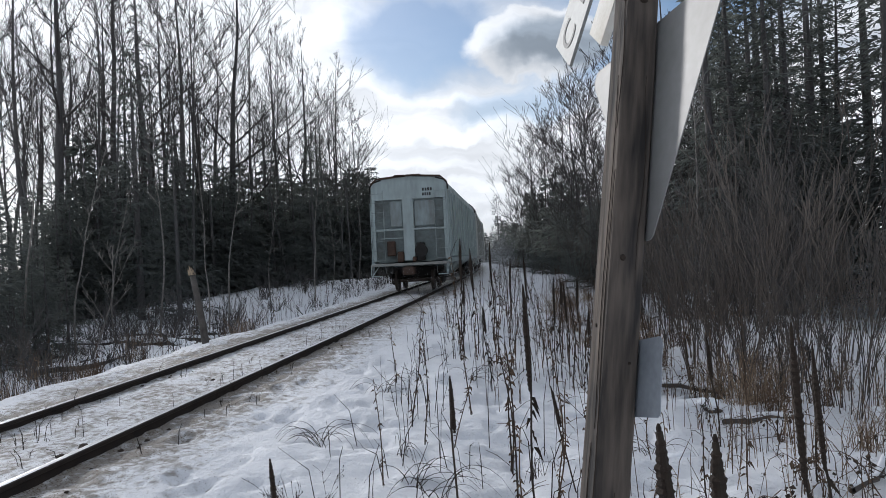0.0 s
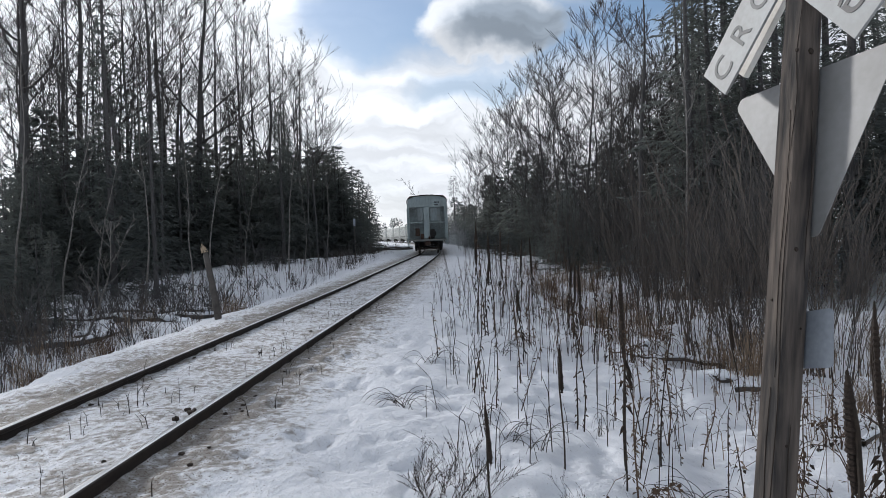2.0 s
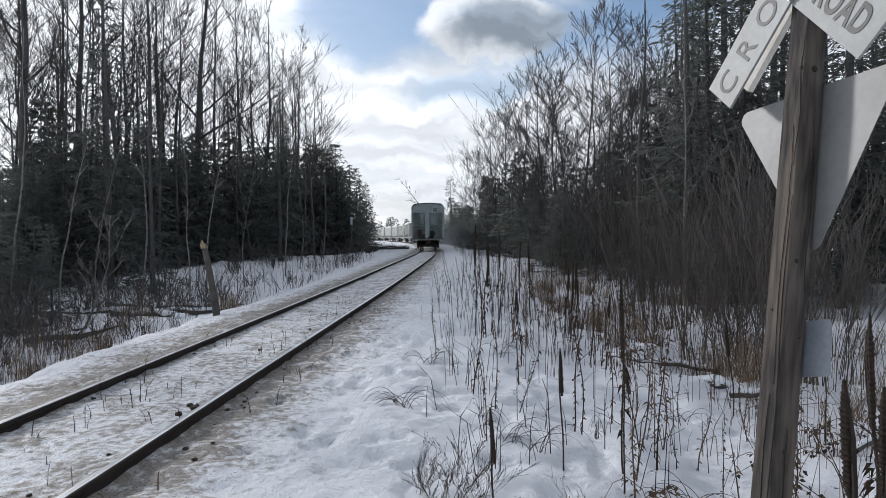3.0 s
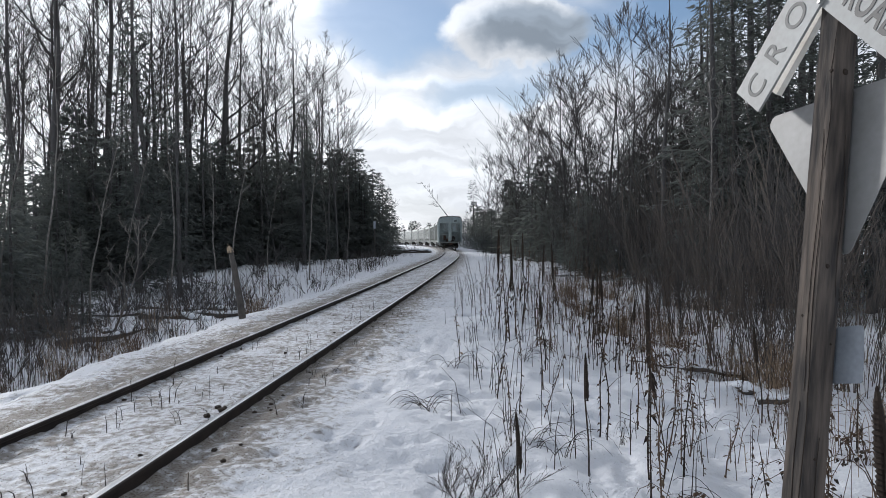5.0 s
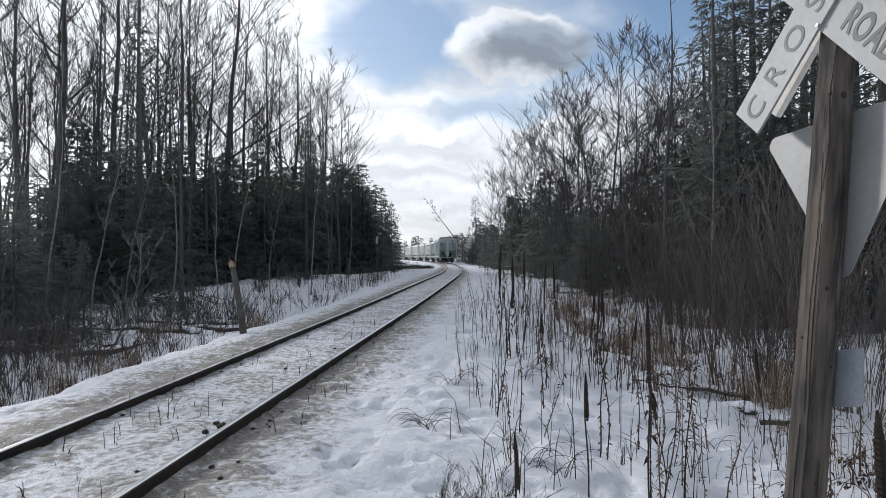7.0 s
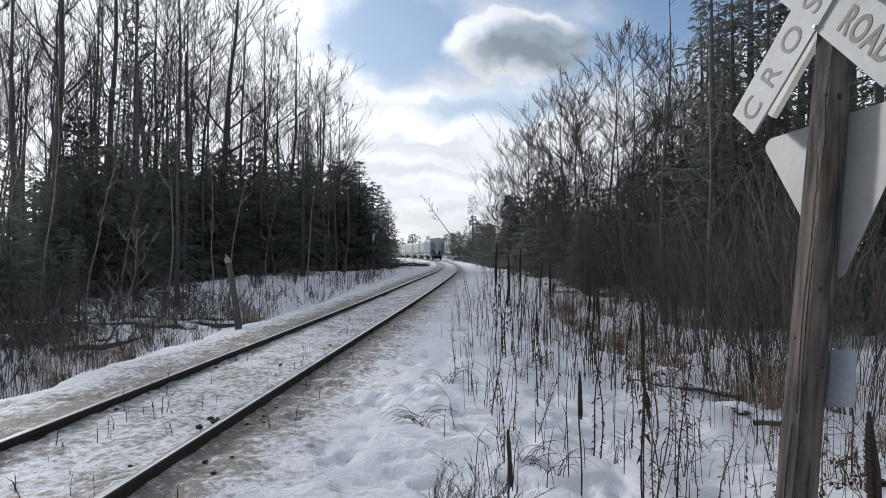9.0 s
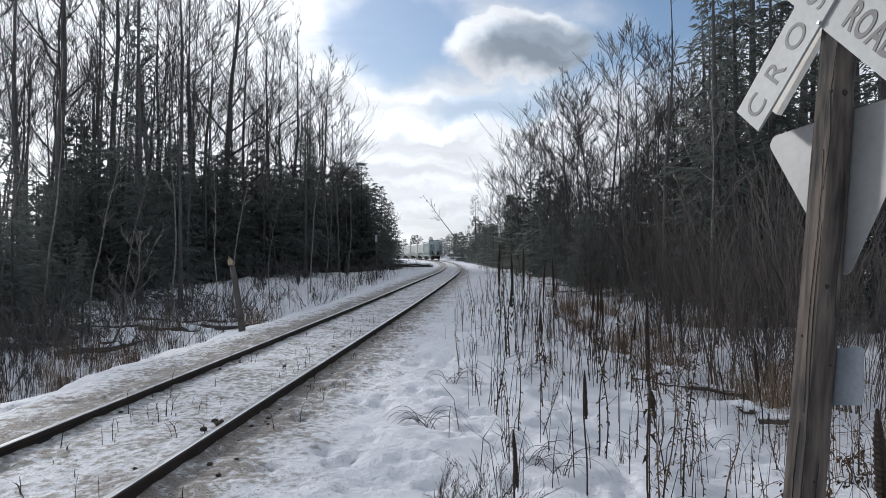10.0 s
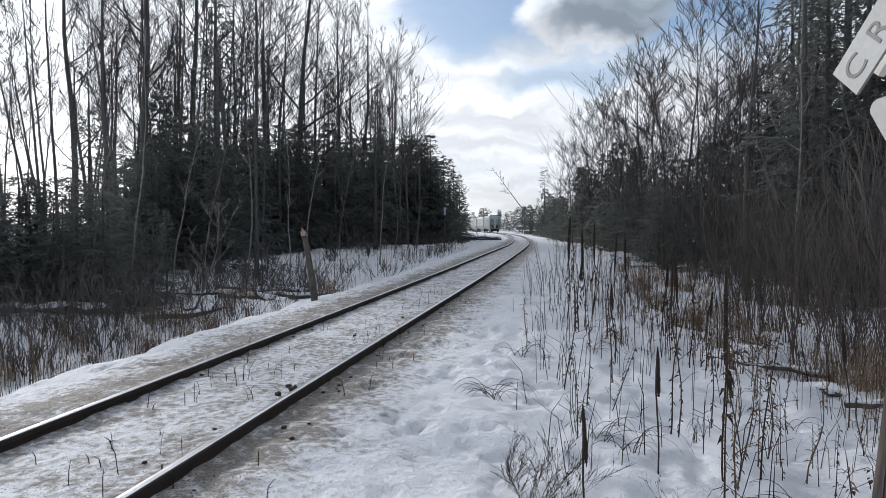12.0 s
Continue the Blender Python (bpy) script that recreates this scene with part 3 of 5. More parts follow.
def hopper_car(paint, rib):
    """Covered hopper, 17.6 m over its ends, standing on the rail heads; its rear end lies at y = 0 and it runs towards +y."""
    root = new("hopper_car")
    L0, L1, W = 0.75, 16.85, 1.55
    # shell: bulging sides under a low-pitched roof
    sec = [(-1.20, 1.15), (-1.45, 1.32), (-W, 1.75), (-W, 3.75), (-1.51, 4.30), (-1.28, 4.51), (0, 4.60), (1.28, 4.51), (1.51, 4.30), (W, 3.75), (W, 1.75), (1.45, 1.32), (1.20, 1.15)]
    V, F = [], []
    for y in (L0, L1):
        V += [Vector((x, y, z)) for x, z in sec]
    n = len(sec)
    for i in range(n - 1):
        F.append((i, i + 1, n + i + 1, n + i))
    F.append((0, n, 2 * n - 1, n - 1))
    mesh_object("shell", V, F, paint, root)
    for y, name in ((L0, "rear_end"), (L1, "front_end")):
        sgn = 1 if name == "rear_end" else -1
        # the end: a plain upper sheet, two recessed bays beside a middle post, and the slope sheet below
        bm = bmesh.new()
        plate(bm, [(x, z) for x, z in sec if z > 3.72] + [(W, 3.70), (-W, 3.70)], y - 0.03, y + 0.03)
        box(bm, (-W, y - 0.05, 1.25), (-1.40, y + 0.10, 3.71), 0.01)
        box(bm, (1.36, y - 0.05, 1.25), (W, y + 0.10, 3.71), 0.01)
        box(bm, (-0.28, y - 0.06, 1.25), (0.16, y + 0.10, 3.71), 0.01)
        box(bm, (-1.42, y - 0.02, 2.46), (1.38, y + 0.06, 2.53), 0.01)
        end = part(name, bm, paint, root)
        bm = bmesh.new()
        va = [bm.verts.new(c) for c in ((-1.45, y + sgn * 0.04, 3.72), (1.45, y + sgn * 0.04, 3.72), (1.45, y + sgn * 0.06, 2.4), (-1.45, y + sgn * 0.06, 2.4), (1.45, y + sgn * 0.16, 1.2), (-1.45, y + sgn * 0.16, 1.2))]
        bm.faces.new((va[0], va[1], va[2], va[3])), bm.faces.new((va[3], va[2], va[4], va[5]))
        bmesh.ops.solidify(bm, geom=bm.faces[:], thickness=0.02)
        part("slope_sheet", bm, M_HOPPERDARK, end)
        # rust-stained brake gear on the end platform
        ylo, yhi = sorted((y - sgn * 0.16, y + sgn * 0.06))
        for xa, xb, za, zb in ((-0.95, -0.62, 1.45, 2.05), (-0.55, -0.30, 1.18, 1.62), (0.05, 0.20, 1.18, 1.40)):
            bm = bmesh.new()
            box(bm, (xa, ylo, za), (xb, yhi, zb), 0.04)
            part("brake_gear", bm, M_RUST, end, "rust-stained brake gear")
        # rust-streaked plates in the upper bays
        for xa, xb, za, zb in ((-0.78, -0.32, 2.62, 3.62), (0.20, 1.02, 2.62, 3.62)):
            bm = bmesh.new()
            box(bm, (xa, y - 0.005, za), (xb, y + 0.05, zb), 0.01)
            part("bay_plate", bm, M_HOPPERBAY, end, "darker stained plate in the end bay")
        # curved grab irons at the roof corners
        for sx_ in (-1, 1):
            bars("grab_iron", M_BLACKIRON, end, [((sx_ * 1.57, y - sgn * 0.06, 4.0), (sx_ * 1.56, y - sgn * 0.06, 4.24)), ((sx_ * 1.56, y - sgn * 0.06, 4.24), (sx_ * 1.44, y - sgn * 0.06, 4.40)), ((sx_ * 1.44, y - sgn * 0.06, 4.40), (sx_ * 1.1, y - sgn * 0.06, 4.50))], 0.03)
        bm = bmesh.new()
        bmesh.ops.create_cone(bm, cap_ends=True, segments=16, radius1=0.26, radius2=0.26, depth=0.04, matrix=Matrix.Translation((0.42, y - sgn * 0.14, 1.62)) @ Matrix.Rotation(radians(90), 4, "X"))
        part("brake_wheel", bm, M_BLACKIRON, end)
        # solid black box standing for the shade inside an opening in the end
        bm = bmesh.new()
        box(bm, (0.22, y - 0.07, 1.22), (0.55, y + 0.07, 1.95), 0.03)
        part("end_opening", bm, M_BLACKIRON, end)
        # platform, coupler and draft gear
        bm = bmesh.new()
        box(bm, (-1.5, y - sgn * 0.72, 1.06) if sgn > 0 else (-1.5, y - 0.1, 1.06), (1.5, y + 0.1, 1.16) if sgn > 0 else (1.5, y + 0.72, 1.16), 0.01)
        part("end_sill", bm, M_HOPPERRIB, root)
        bm = bmesh.new()
        box(bm, (-0.16, min(y - sgn * 1.02, y), 0.72), (0.16, max(y - sgn * 1.02, y), 1.02), 0.04)
        box(bm, (-0.22, min(y - sgn * 1.05, y - sgn * 0.8), 0.70), (0.24, max(y - sgn * 1.05, y - sgn * 0.8), 1.0), 0.05)
        part("coupler", bm, M_RUST, root, "rusty knuckle coupler")
        # ladders and hand rails at the corners
        for x in (-1.50, 1.02):
            rungs = [((x, y - sgn * 0.12, z), (x + 0.46, y - sgn * 0.12, z)) for z in np.arange(1.3, 4.2, 0.38)]
            rungs += [((xx, y - sgn * 0.12, 0.75), (xx, y - sgn * 0.12, 4.1)) for xx in (x, x + 0.46)]
            bars("ladder", M_HOPPERDARK, end, rungs, 0.011)
        bars("hand_rail", paint, end, [((-1.2, y - sgn * 0.13, 2.15), (-0.3, y - sgn * 0.13, 2.15))], 0.018)
        for sx_ in (-1, 1):
            bars("hand_rail", paint, end, [((sx_ * 1.58, y - sgn * 0.05, 0.75), (sx_ * 1.58, y - sgn * 0.05, 3.6))], 0.018)
            e, f = sx_ * 1.5, y - sgn * 0.66
            bars("stirrup", paint, end, [((e, f, 1.16), (e, f, 0.66)), ((e, f, 0.68), (sx_ * 1.1, f, 0.68)), ((e, f, 0.66), (sx_ * 1.3, y, 1.1))], 0.02)
        # reporting marks that cannot be read
        if sgn > 0:
            for z, w_ in ((4.05, 0.42), (3.86, 0.36)):
                for i in range(4):
                    bm = bmesh.new()
                    box(bm, (0.55 + i * w_ / 4, y - 0.034, z - 0.06), (0.55 + (i + 0.7) * w_ / 4, y - 0.030, z + 0.06))
                    part("marking", bm, M_LETTER, end)
    # ribs of the sides
    for x in (-W, W):
        for i in range(14):
            yy = L0 + 0.55 + i * (L1 - L0 - 1.1) / 13
            bm = bmesh.new()
            box(bm, (x - 0.05, yy - 0.05, 1.35), (x + 0.05, yy + 0.05, 4.0), 0.01)
            part("side_rib", bm, rib, root)
        bm = bmesh.new()
        box(bm, (x - 0.07, L0, 1.12), (x + 0.07, L1, 1.30), 0.01)
        part("side_sill", bm, rib, root)
    # running board and hatches on the roof
    for xx in (-0.32, 0.32):
        bm = bmesh.new()
        box(bm, (xx - 0.2, L0 - 0.25, 4.61), (xx + 0.2, L1 + 0.25, 4.65))
        part("running_board", bm, M_RUST, root, "rusty roof walkway")
    for ya, yb in ((L0 - 0.10, L0 + 0.35), (L1 - 0.35, L1 + 0.10)):
        bm = bmesh.new()
        top = [(x * 1.01, z) for x, z in sec if z > 4.1]
        plate(bm, [(x, z + 0.07) for x, z in top] + [(x, z + 0.004) for x, z in top[::-1]], ya, yb)
        part("roof_end", bm, M_RUST, root)
    # discharge hoppers
    for i in range(3):
        yc = 4.4 + i * 4.4
        bm = bmesh.new()
        r = bmesh.ops.create_cone(bm, cap_ends=True, segments=4, radius1=0.5, radius2=2.0, depth=0.85)
        bmesh.ops.transform(bm, matrix=Matrix.Translation((0, yc, 0.78)) @ Matrix.Diagonal((0.95, 1.3, 1, 1)) @ Matrix.Rotation(radians(45), 4, "Z"), verts=bm.verts)
        part("discharge_hopper", bm, paint, root)
    # trucks
    for yc in (2.35, 15.25):
        bm = bmesh.new()
        for sx_ in (-1, 1):
            box(bm, (sx_ * 1.0 - 0.08, yc - 0.95, 0.52), (sx_ * 1.0 + 0.08, yc + 0.95, 0.72), 0.03)
            box(bm, (sx_ * 1.0 - 0.09, yc - 0.38, 0.25), (sx_ * 1.0 + 0.09, yc + 0.38, 0.80), 0.05)
        box(bm, (-1.1, yc - 0.18, 0.55), (1.1, yc + 0.18, 0.98), 0.04)
        truck = part("truck", bm, M_BLACKIRON, root)
        for dy in (-0.88, 0.88):
            wheel = part("wheelset", wheelset_mesh(), M_WHEEL, truck)
            wheel.matrix_basis = pose(0, yc + dy, 0.45)
    return root


def snow_dust():
    """Fine snow that the passing train whirls up round its last wagon."""
    rng = random.Random(77)
    V, F = [], []
    for _ in range(15000):
        k = rng.random()
        if k < 0.8:
            c = Vector((1.7 + abs(rng.gauss(0, 1.2)), 3 + rng.expovariate(0.06), abs(rng.gauss(0.2, 1.5))))
        else:
            c = Vector((rng.gauss(0.6, 1.2), rng.uniform(-1.5, 8), abs(rng.gauss(0, 0.5))))
        r = rng.uniform(0.004, 0.009) * (1.0 + 0.05 * max(0.0, c.y))
        n0 = len(V)
        V += [c + rand_dir(rng, z) * r for z in (-0.6, -0.3, 0.2, 1.0)]
        F += [(n0, n0 + 1, n0 + 3), (n0 + 1, n0 + 2, n0 + 3), (n0 + 2, n0, n0 + 3), (n0, n0 + 2, n0 + 1)]
    return tagged(mesh_object("snow_dust", V, F, M_SNOWCAP), "loose powder snow whirled up behind the train", "snow dust", kind="stuff")


def rand_dir(rng, z):
    a = rng.uniform(0, 2 * math.pi)
    r = math.sqrt(max(0, 1 - z * z))
    return Vector((r * math.cos(a), r * math.sin(a), z))


CARS = []
first_car = hopper_car(M_HOPPER, M_HOPPER)
tagged(first_car, "grey-green covered hopper wagon with a rust-stained end", "rail wagon", "wagons of the train")
CARS.append(first_car)
pale_car = hopper_car(M_HOPPER2, M_HOPPERRIB)
tagged(pale_car, "pale covered hopper wagon with dark side ribs", "rail wagon", "wagons of the train")
CARS.append(pale_car)
for ob in CARS:
    ob.scale = (0.94, 0.94, 0.94)
for _ in range(9):
    CARS.append(copy_thing(pale_car, Matrix()))


DUST = snow_dust()


# ---------- trees ----------
def grow(V, F, rng, p, d, length, r, depth, up, sides, many=5, thin=0.007, low=0.2, fan=1.0):
    """One branch that bends upward, and its own branches."""
    n = 6 if depth > 1 else (3 if depth > 0 else 2)
    pts, rad = [p.copy()], [r]
    for i in range(n):
        d = (d + Vector((rng.uniform(-0.16, 0.16), rng.uniform(-0.16, 0.16), rng.uniform(-0.08, 0.08) + up))).normalized()
        p = p + d * (length / n)
        pts.append(p.copy())
        rad.append(max(r * (1 - 0.8 * (i + 1) / n), thin))
    tube(V, F, pts, rad, sides if depth > 1 else 3)
    if depth <= 0:
        return
    for i in range(rng.randint(many - 1, many + 1)):
        f = rng.uniform(low, 1.0)
        j = min(int(f * n), n - 1)
        q = pts[j].lerp(pts[j + 1], f * n - j)
        side = (pts[j + 1] - pts[j]).normalized()
        nd = (side + rand_dir(rng, rng.uniform(-0.2, 0.6)) * rng.uniform(0.45, 0.95) * fan).normalized()
        grow(V, F, rng, q, nd, length * rng.uniform(0.30, 0.58), max(rad[j] * 0.5, thin), depth - 1, up, sides, many, thin, 0.2, fan)


def bare_tree(seed, height, r, first, limbs, bark=None, spread=0.32, fork=0, depth=2, many=5, thin=0.007, wobble=0.07, up=0.13):
    """A leafless tree: tapering trunk, limbs that rise, and fine twigs."""
    rng = random.Random(seed)
    root = new("tree")
    V, F = [], []
    n = 12
    p, d = Vector((0, 0, -0.3)), Vector((rng.uniform(-0.05, 0.05), rng.uniform(-0.05, 0.05), 1))
    pts, rad = [p.copy()], [r * 1.3]
    for i in range(n):
        d = (d + Vector((rng.uniform(-wobble, wobble), rng.uniform(-wobble, wobble), 0.14))).normalized()
        p = p + d * ((height + 0.3) / n)
        pts.append(p.copy())
        rad.append(max(r * (1 - 0.93 * (i + 1) / n), 0.012))
    tube(V, F, pts, rad, 8)
    mesh_object("trunk", V, F, bark or M_BARK, root, True)
    V, F = [], []
    for i in range(limbs):
        f = first + (0.99 - first) * (i + rng.random()) / limbs
        j = min(int(f * n), n - 1)
        q = pts[j].lerp(pts[j + 1], f * n - j)
        ln = height * spread * (1.2 - 0.85 * f) * rng.uniform(0.65, 1.2)
        big = i < fork
        nd = rand_dir(rng, rng.uniform(0.3, 0.75) if up < 0.1 else rng.uniform(0.35, 0.80))
        grow(V, F, rng, q, nd, ln * (1.25 if big else 1), max(rad[j] * (0.46 if big else 0.32), 0.012), depth, up, 4, many, thin)
    mesh_object("crown", V, F, bark or M_TWIG, root)
    return root


def fir(seed, height, width, density=1.0, bare=0.04, ragged=0.25, coarse=1.0, name="fir_tree"):
    """A conifer: boughs at uneven heights, set with fine sprays of needles that point every way."""
    rng = random.Random(seed)
    root = new(name)
    V, F = [], []
    tube(V, F, [Vector((0, 0, -0.3)), Vector((0, 0, height * 0.5)), Vector((0, 0, height))], [height * 0.012 + 0.02, height * 0.008 + 0.01, 0.01], 6)
    mesh_object("trunk", V, F, M_BARK, root, True)
    V, F = [], []
    z = height * bare
    while z < height * 0.985:
        f = z / height
        reach = width * (1 - f) ** 0.8 * rng.uniform(1 - ragged, 1.1) + 0.10
        for b in range(int(rng.randint(4, 6) * density) + 1):
            a = rng.uniform(0, 2 * math.pi)
            ln = reach * rng.uniform(0.45, 1.15)
            zb = z + rng.uniform(-0.08, 0.08)
            out = Vector((math.cos(a), math.sin(a), 0))
            lift, droop = rng.uniform(-0.1, 0.4) + 0.4 * f, rng.uniform(0.05, 0.5)
            k = max(2, int(ln / (0.20 * coarse)))
            for i in range(1, k + 1):
                g = i / k
                c = Vector((0, 0, zb)) + out * (ln * g) + Vector((0, 0, ln * (lift * g - droop * g * g)))
                for sgn in (-1, 1, 0):
                    w = a + sgn * rng.uniform(0.3, 1.3) + rng.gauss(0, 0.3)
                    sd = Vector((math.cos(w), math.sin(w), rng.uniform(-0.5, 0.25)))
                    l2 = (0.20 + 0.24 * ln * (1 - 0.6 * g)) * rng.uniform(0.5, 1.35) * coarse ** 0.6
                    wd = Vector((-sd.y, sd.x, rng.uniform(-0.8, 0.8))) * rng.uniform(0.014, 0.034) * coarse
                    n0 = len(V)
                    V += [c - wd * 0.5, c + sd * l2 * 0.5 + wd, c + sd * l2 + Vector((0, 0, -0.05)), c + sd * l2 * 0.5 - wd]
                    F.append((n0, n0 + 1, n0 + 2, n0 + 3))
        z += rng.uniform(0.16, 0.30) * (0.7 + 0.05 * height) * coarse ** 0.4
    mesh_object("crown", V, F, M_NEEDLE, root)
    return root


def shrub(seed, height, stems, mat, spread=0.6, many=4, lean=0.16, thin=0.005, low=0.42):
    """A thicket bush of many bare upright stems with fine side twigs."""
    rng = random.Random(seed)
    root = new("bush")
    for _ in range(stems):
        V, F = [], []
        a, rr = rng.uniform(0, 2 * math.pi), rng.uniform(0, spread)
        p = Vector((rr * math.cos(a), rr * math.sin(a), -0.25))
        d = Vector((math.cos(a) * rng.uniform(0, lean), math.sin(a) * rng.uniform(0, lean), 1)).normalized()
        grow(V, F, rng, p, d, height * rng.uniform(0.5, 1.05), rng.uniform(0.006, 0.013), 2, 0.06, 3, many, thin, low, 0.5)
        mesh_object("stem", V, F, mat, root)
    return root


def place(x, y, turn=0.0, size=1.0, lean=0.0, lean_to=0.0, sink=0.02):
    x, y = float(x), float(y)
    return pose(x, y, z_at(x, y) - sink) @ Matrix.Rotation(radians(lean), 4, Vector((-math.sin(radians(lean_to)), math.cos(radians(lean_to)), 0))) @ pose(0, 0, 0, 0, 0, turn) @ Matrix.Scale(size, 4)


def spot(bearing, away):
    """Plan place seen from the verge beside the sign: degrees right of the straight track, metres away."""
    return 3.2 + away * math.sin(radians(bearing)), away * math.cos(radians(bearing))


USED = set()


def put(proto, m):
    """The plant itself at its first place, copies of it after that; m carries its size."""
    if proto not in USED:
        USED.add(proto)
        ob = proto
    else:
        ob = copy_thing(proto, m)
    ob.matrix_basis = m
    return ob


def joined(name, pieces, label, category):
    """Many plants that nobody could count, as one mesh."""
    me = bpy.data.meshes.new(name)
    mats, V, F, I, off = [], [], [], [], 0
    for proto, m in pieces:
        for c in proto.children:
            d = c.data
            co = np.empty(len(d.vertices) * 3)
            d.vertices.foreach_get("co", co)
            M = np.array(m)
            V.append(co.reshape(-1, 3) @ M[:3, :3].T + M[:3, 3])
            if d.materials[0] not in mats:
                mats.append(d.materials[0])
            k = mats.index(d.materials[0])
            for f in d.polygons:
                F.append([i + off for i in f.vertices])
            I += [k] * len(d.polygons)
            off += len(d.vertices)
    me.from_pydata(np.concatenate(V).tolist(), [], F)
    for m in mats:
        me.materials.append(m)
    me.polygons.foreach_set("material_index", I)
    return tagged(new(name, me), label, category, kind="stuff")


rng = random.Random(7)
TALL = [bare_tree(1, 17, 0.17, 0.36, 17, many=5, wobble=0.07, thin=0.008, up=0.12), bare_tree(2, 17, 0.20, 0.34, 16, fork=5, many=5, wobble=0.08, thin=0.008, up=0.12), bare_tree(3, 16, 0.13, 0.42, 16, many=5, wobble=0.06, thin=0.008, spread=0.26), bare_tree(4, 15, 0.12, 0.38, 17, spread=0.24, many=5, wobble=0.06, thin=0.008), bare_tree(5, 16, 0.17, 0.32, 17, fork=6, spread=0.34, many=5, wobble=0.09, thin=0.008, up=0.11)]
SLIM = [bare_tree(6, 13, 0.07, 0.45, 14, spread=0.18, many=4, wobble=0.05, thin=0.008), bare_tree(7, 12, 0.06, 0.35, 13, spread=0.18, many=4, wobble=0.07, thin=0.008)]
SMALL = [bare_tree(11, 9, 0.075, 0.25, 20, spread=0.34, many=5, up=0.10, thin=0.008), bare_tree(12, 8, 0.055, 0.2, 18, spread=0.32, many=5, up=0.10, thin=0.008), bare_tree(13, 10, 0.09, 0.28, 20, spread=0.40, fork=4, many=5, up=0.09, thin=0.008)]
BIRCH = [bare_tree(21, 9, 0.042, 0.5, 7, bark=M_PALEBARK, spread=0.13, depth=1, wobble=0.10, thin=0.006), bare_tree(22, 7, 0.036, 0.45, 7, bark=M_PALEBARK, spread=0.15, depth=1, wobble=0.12, thin=0.006)]
FIRS = [fir(31, 6.5, 2.0), fir(32, 5.5, 1.9), fir(33, 8.5, 1.8), fir(34, 4.5, 1.8)]
FARFIR = [fir(61, 7.0, 2.2, 1.0, 0.02, 0.35, 3.4), fir(62, 8.5, 2.2, 1.0, 0.02, 0.45, 3.4)]
SPRUCE = [fir(38, 8.0, 1.9, 1.7, 0.02, 0.2, 1.0, "spruce_tree")]
SPIRE = [fir(39, 14.0, 1.7, 0.8, 0.05, 0.4, 1.3, "spruce_tree")]
PINE = [fir(35, 13, 2.5, 1.0, 0.10, 0.5, 1.25, "pine_tree"), fir(36, 11, 2.4, 1.0, 0.08, 0.55, 1.25, "pine_tree"), fir(37, 10, 1.8, 1.0, 0.1, 0.45, 1.25, "pine_tree")]
BUSH = [shrub(41, 3.8, 10, M_TWIG), shrub(42, 3.2, 10, M_REDTWIG), shrub(43, 4.8, 9, M_TWIG), shrub(44, 2.6, 9, M_REDTWIG)]
STEMS = [shrub(47, 2.5, 10, M_REDTWIG, 0.5, 3, 0.26, 0.004, 0.5), shrub(48, 2.0, 10, M_TWIG, 0.6, 3, 0.30, 0.004, 0.5)]
BRUSH = [shrub(45, 1.3, 7, M_BARK, 0.5, 3, 0.9, 0.005, 0.2), shrub(46, 1.0, 7, M_TWIG, 0.4, 3, 1.0, 0.005, 0.2)]
for group, protos, label, cat in (
    ("hardwood trees", TALL, "tall leafless hardwood tree with dark grey bark", "tree"),
    ("slim trees", SLIM, "slim straight leafless tree in the wood", "tree"),
    ("young trees", SMALL, "young leafless tree with a dense crown of dark twigs", "tree"),
    ("birches", BIRCH, "thin pale-barked leafless birch in front of conifers", "tree"),
    ("young firs", FIRS + FARFIR, "dark green young fir with drooping boughs", "conifer"),
    ("dense spruces", SPRUCE, "dense pointed dark spruce beside the line", "conifer"),
    ("spruce spires", SPIRE, "tall narrow dark spruce among bare hardwoods", "conifer"),
    ("tall conifers", PINE, "tall ragged dark conifer at the wood's edge", "conifer"),
    ("thicket bushes", BUSH, "bare brown thicket bush with many upright stems", "bush"),
    ("sapling clumps", STEMS, "clump of thin upright brown saplings standing in snow", "bush"),
    ("low brush", BRUSH, "low tangled bare brush standing in snow", "bush"),
):
    for p in protos:
        tagged(p, label, cat, group)

# hardwoods on the side away from the sign
for b, away, i, size in ((-35.2, 27, 1, 0.98), (-31.5, 29, 0, 1.02), (-29, 32, 4, 1.0), (-23.3, 34, 1, 1.02), (-19.7, 40, 0, 0.90), (-17.6, 43, 4, 0.90), (-16, 46, 3, 0.92), (-14.3, 50, 4, 0.84), (-37.4, 30, 2, 1.0), (-27, 31, 2, 1.05), (-25.5, 37, 3, 1.1), (-21.3, 38, 2, 1.0), (-33.5, 36, 3, 1.1), (-40, 31, 0, 0.95), (-28.2, 36, 3, 1.1), (-15.2, 47, 0, 0.88), (-13.4, 52, 3, 0.88), (-18.6, 41, 4, 0.95)):
    x, y = spot(b, away * 1.32)
    put(TALL[i], place(x, y, rng.uniform(0, 360), size * 1.3))
for _ in range(26):
    b = rng.uniform(-40, -14)
    x, y = spot(b, rng.uniform(44, 70) + max(0, (b + 25)) * 1.2)
    put(rng.choice(TALL), place(x, y, rng.uniform(0, 360), rng.uniform(0.8, 1.15)))
for _ in range(58):
    b = rng.uniform(-47, -13.5)
    x, y = spot(b, rng.uniform(35, 54) + max(0, (b + 30)) * 0.9)
    put(rng.choice(SLIM), place(x, y, rng.uniform(0, 360), rng.uniform(0.9, 1.45), rng.uniform(0, 5), rng.uniform(0, 360)))
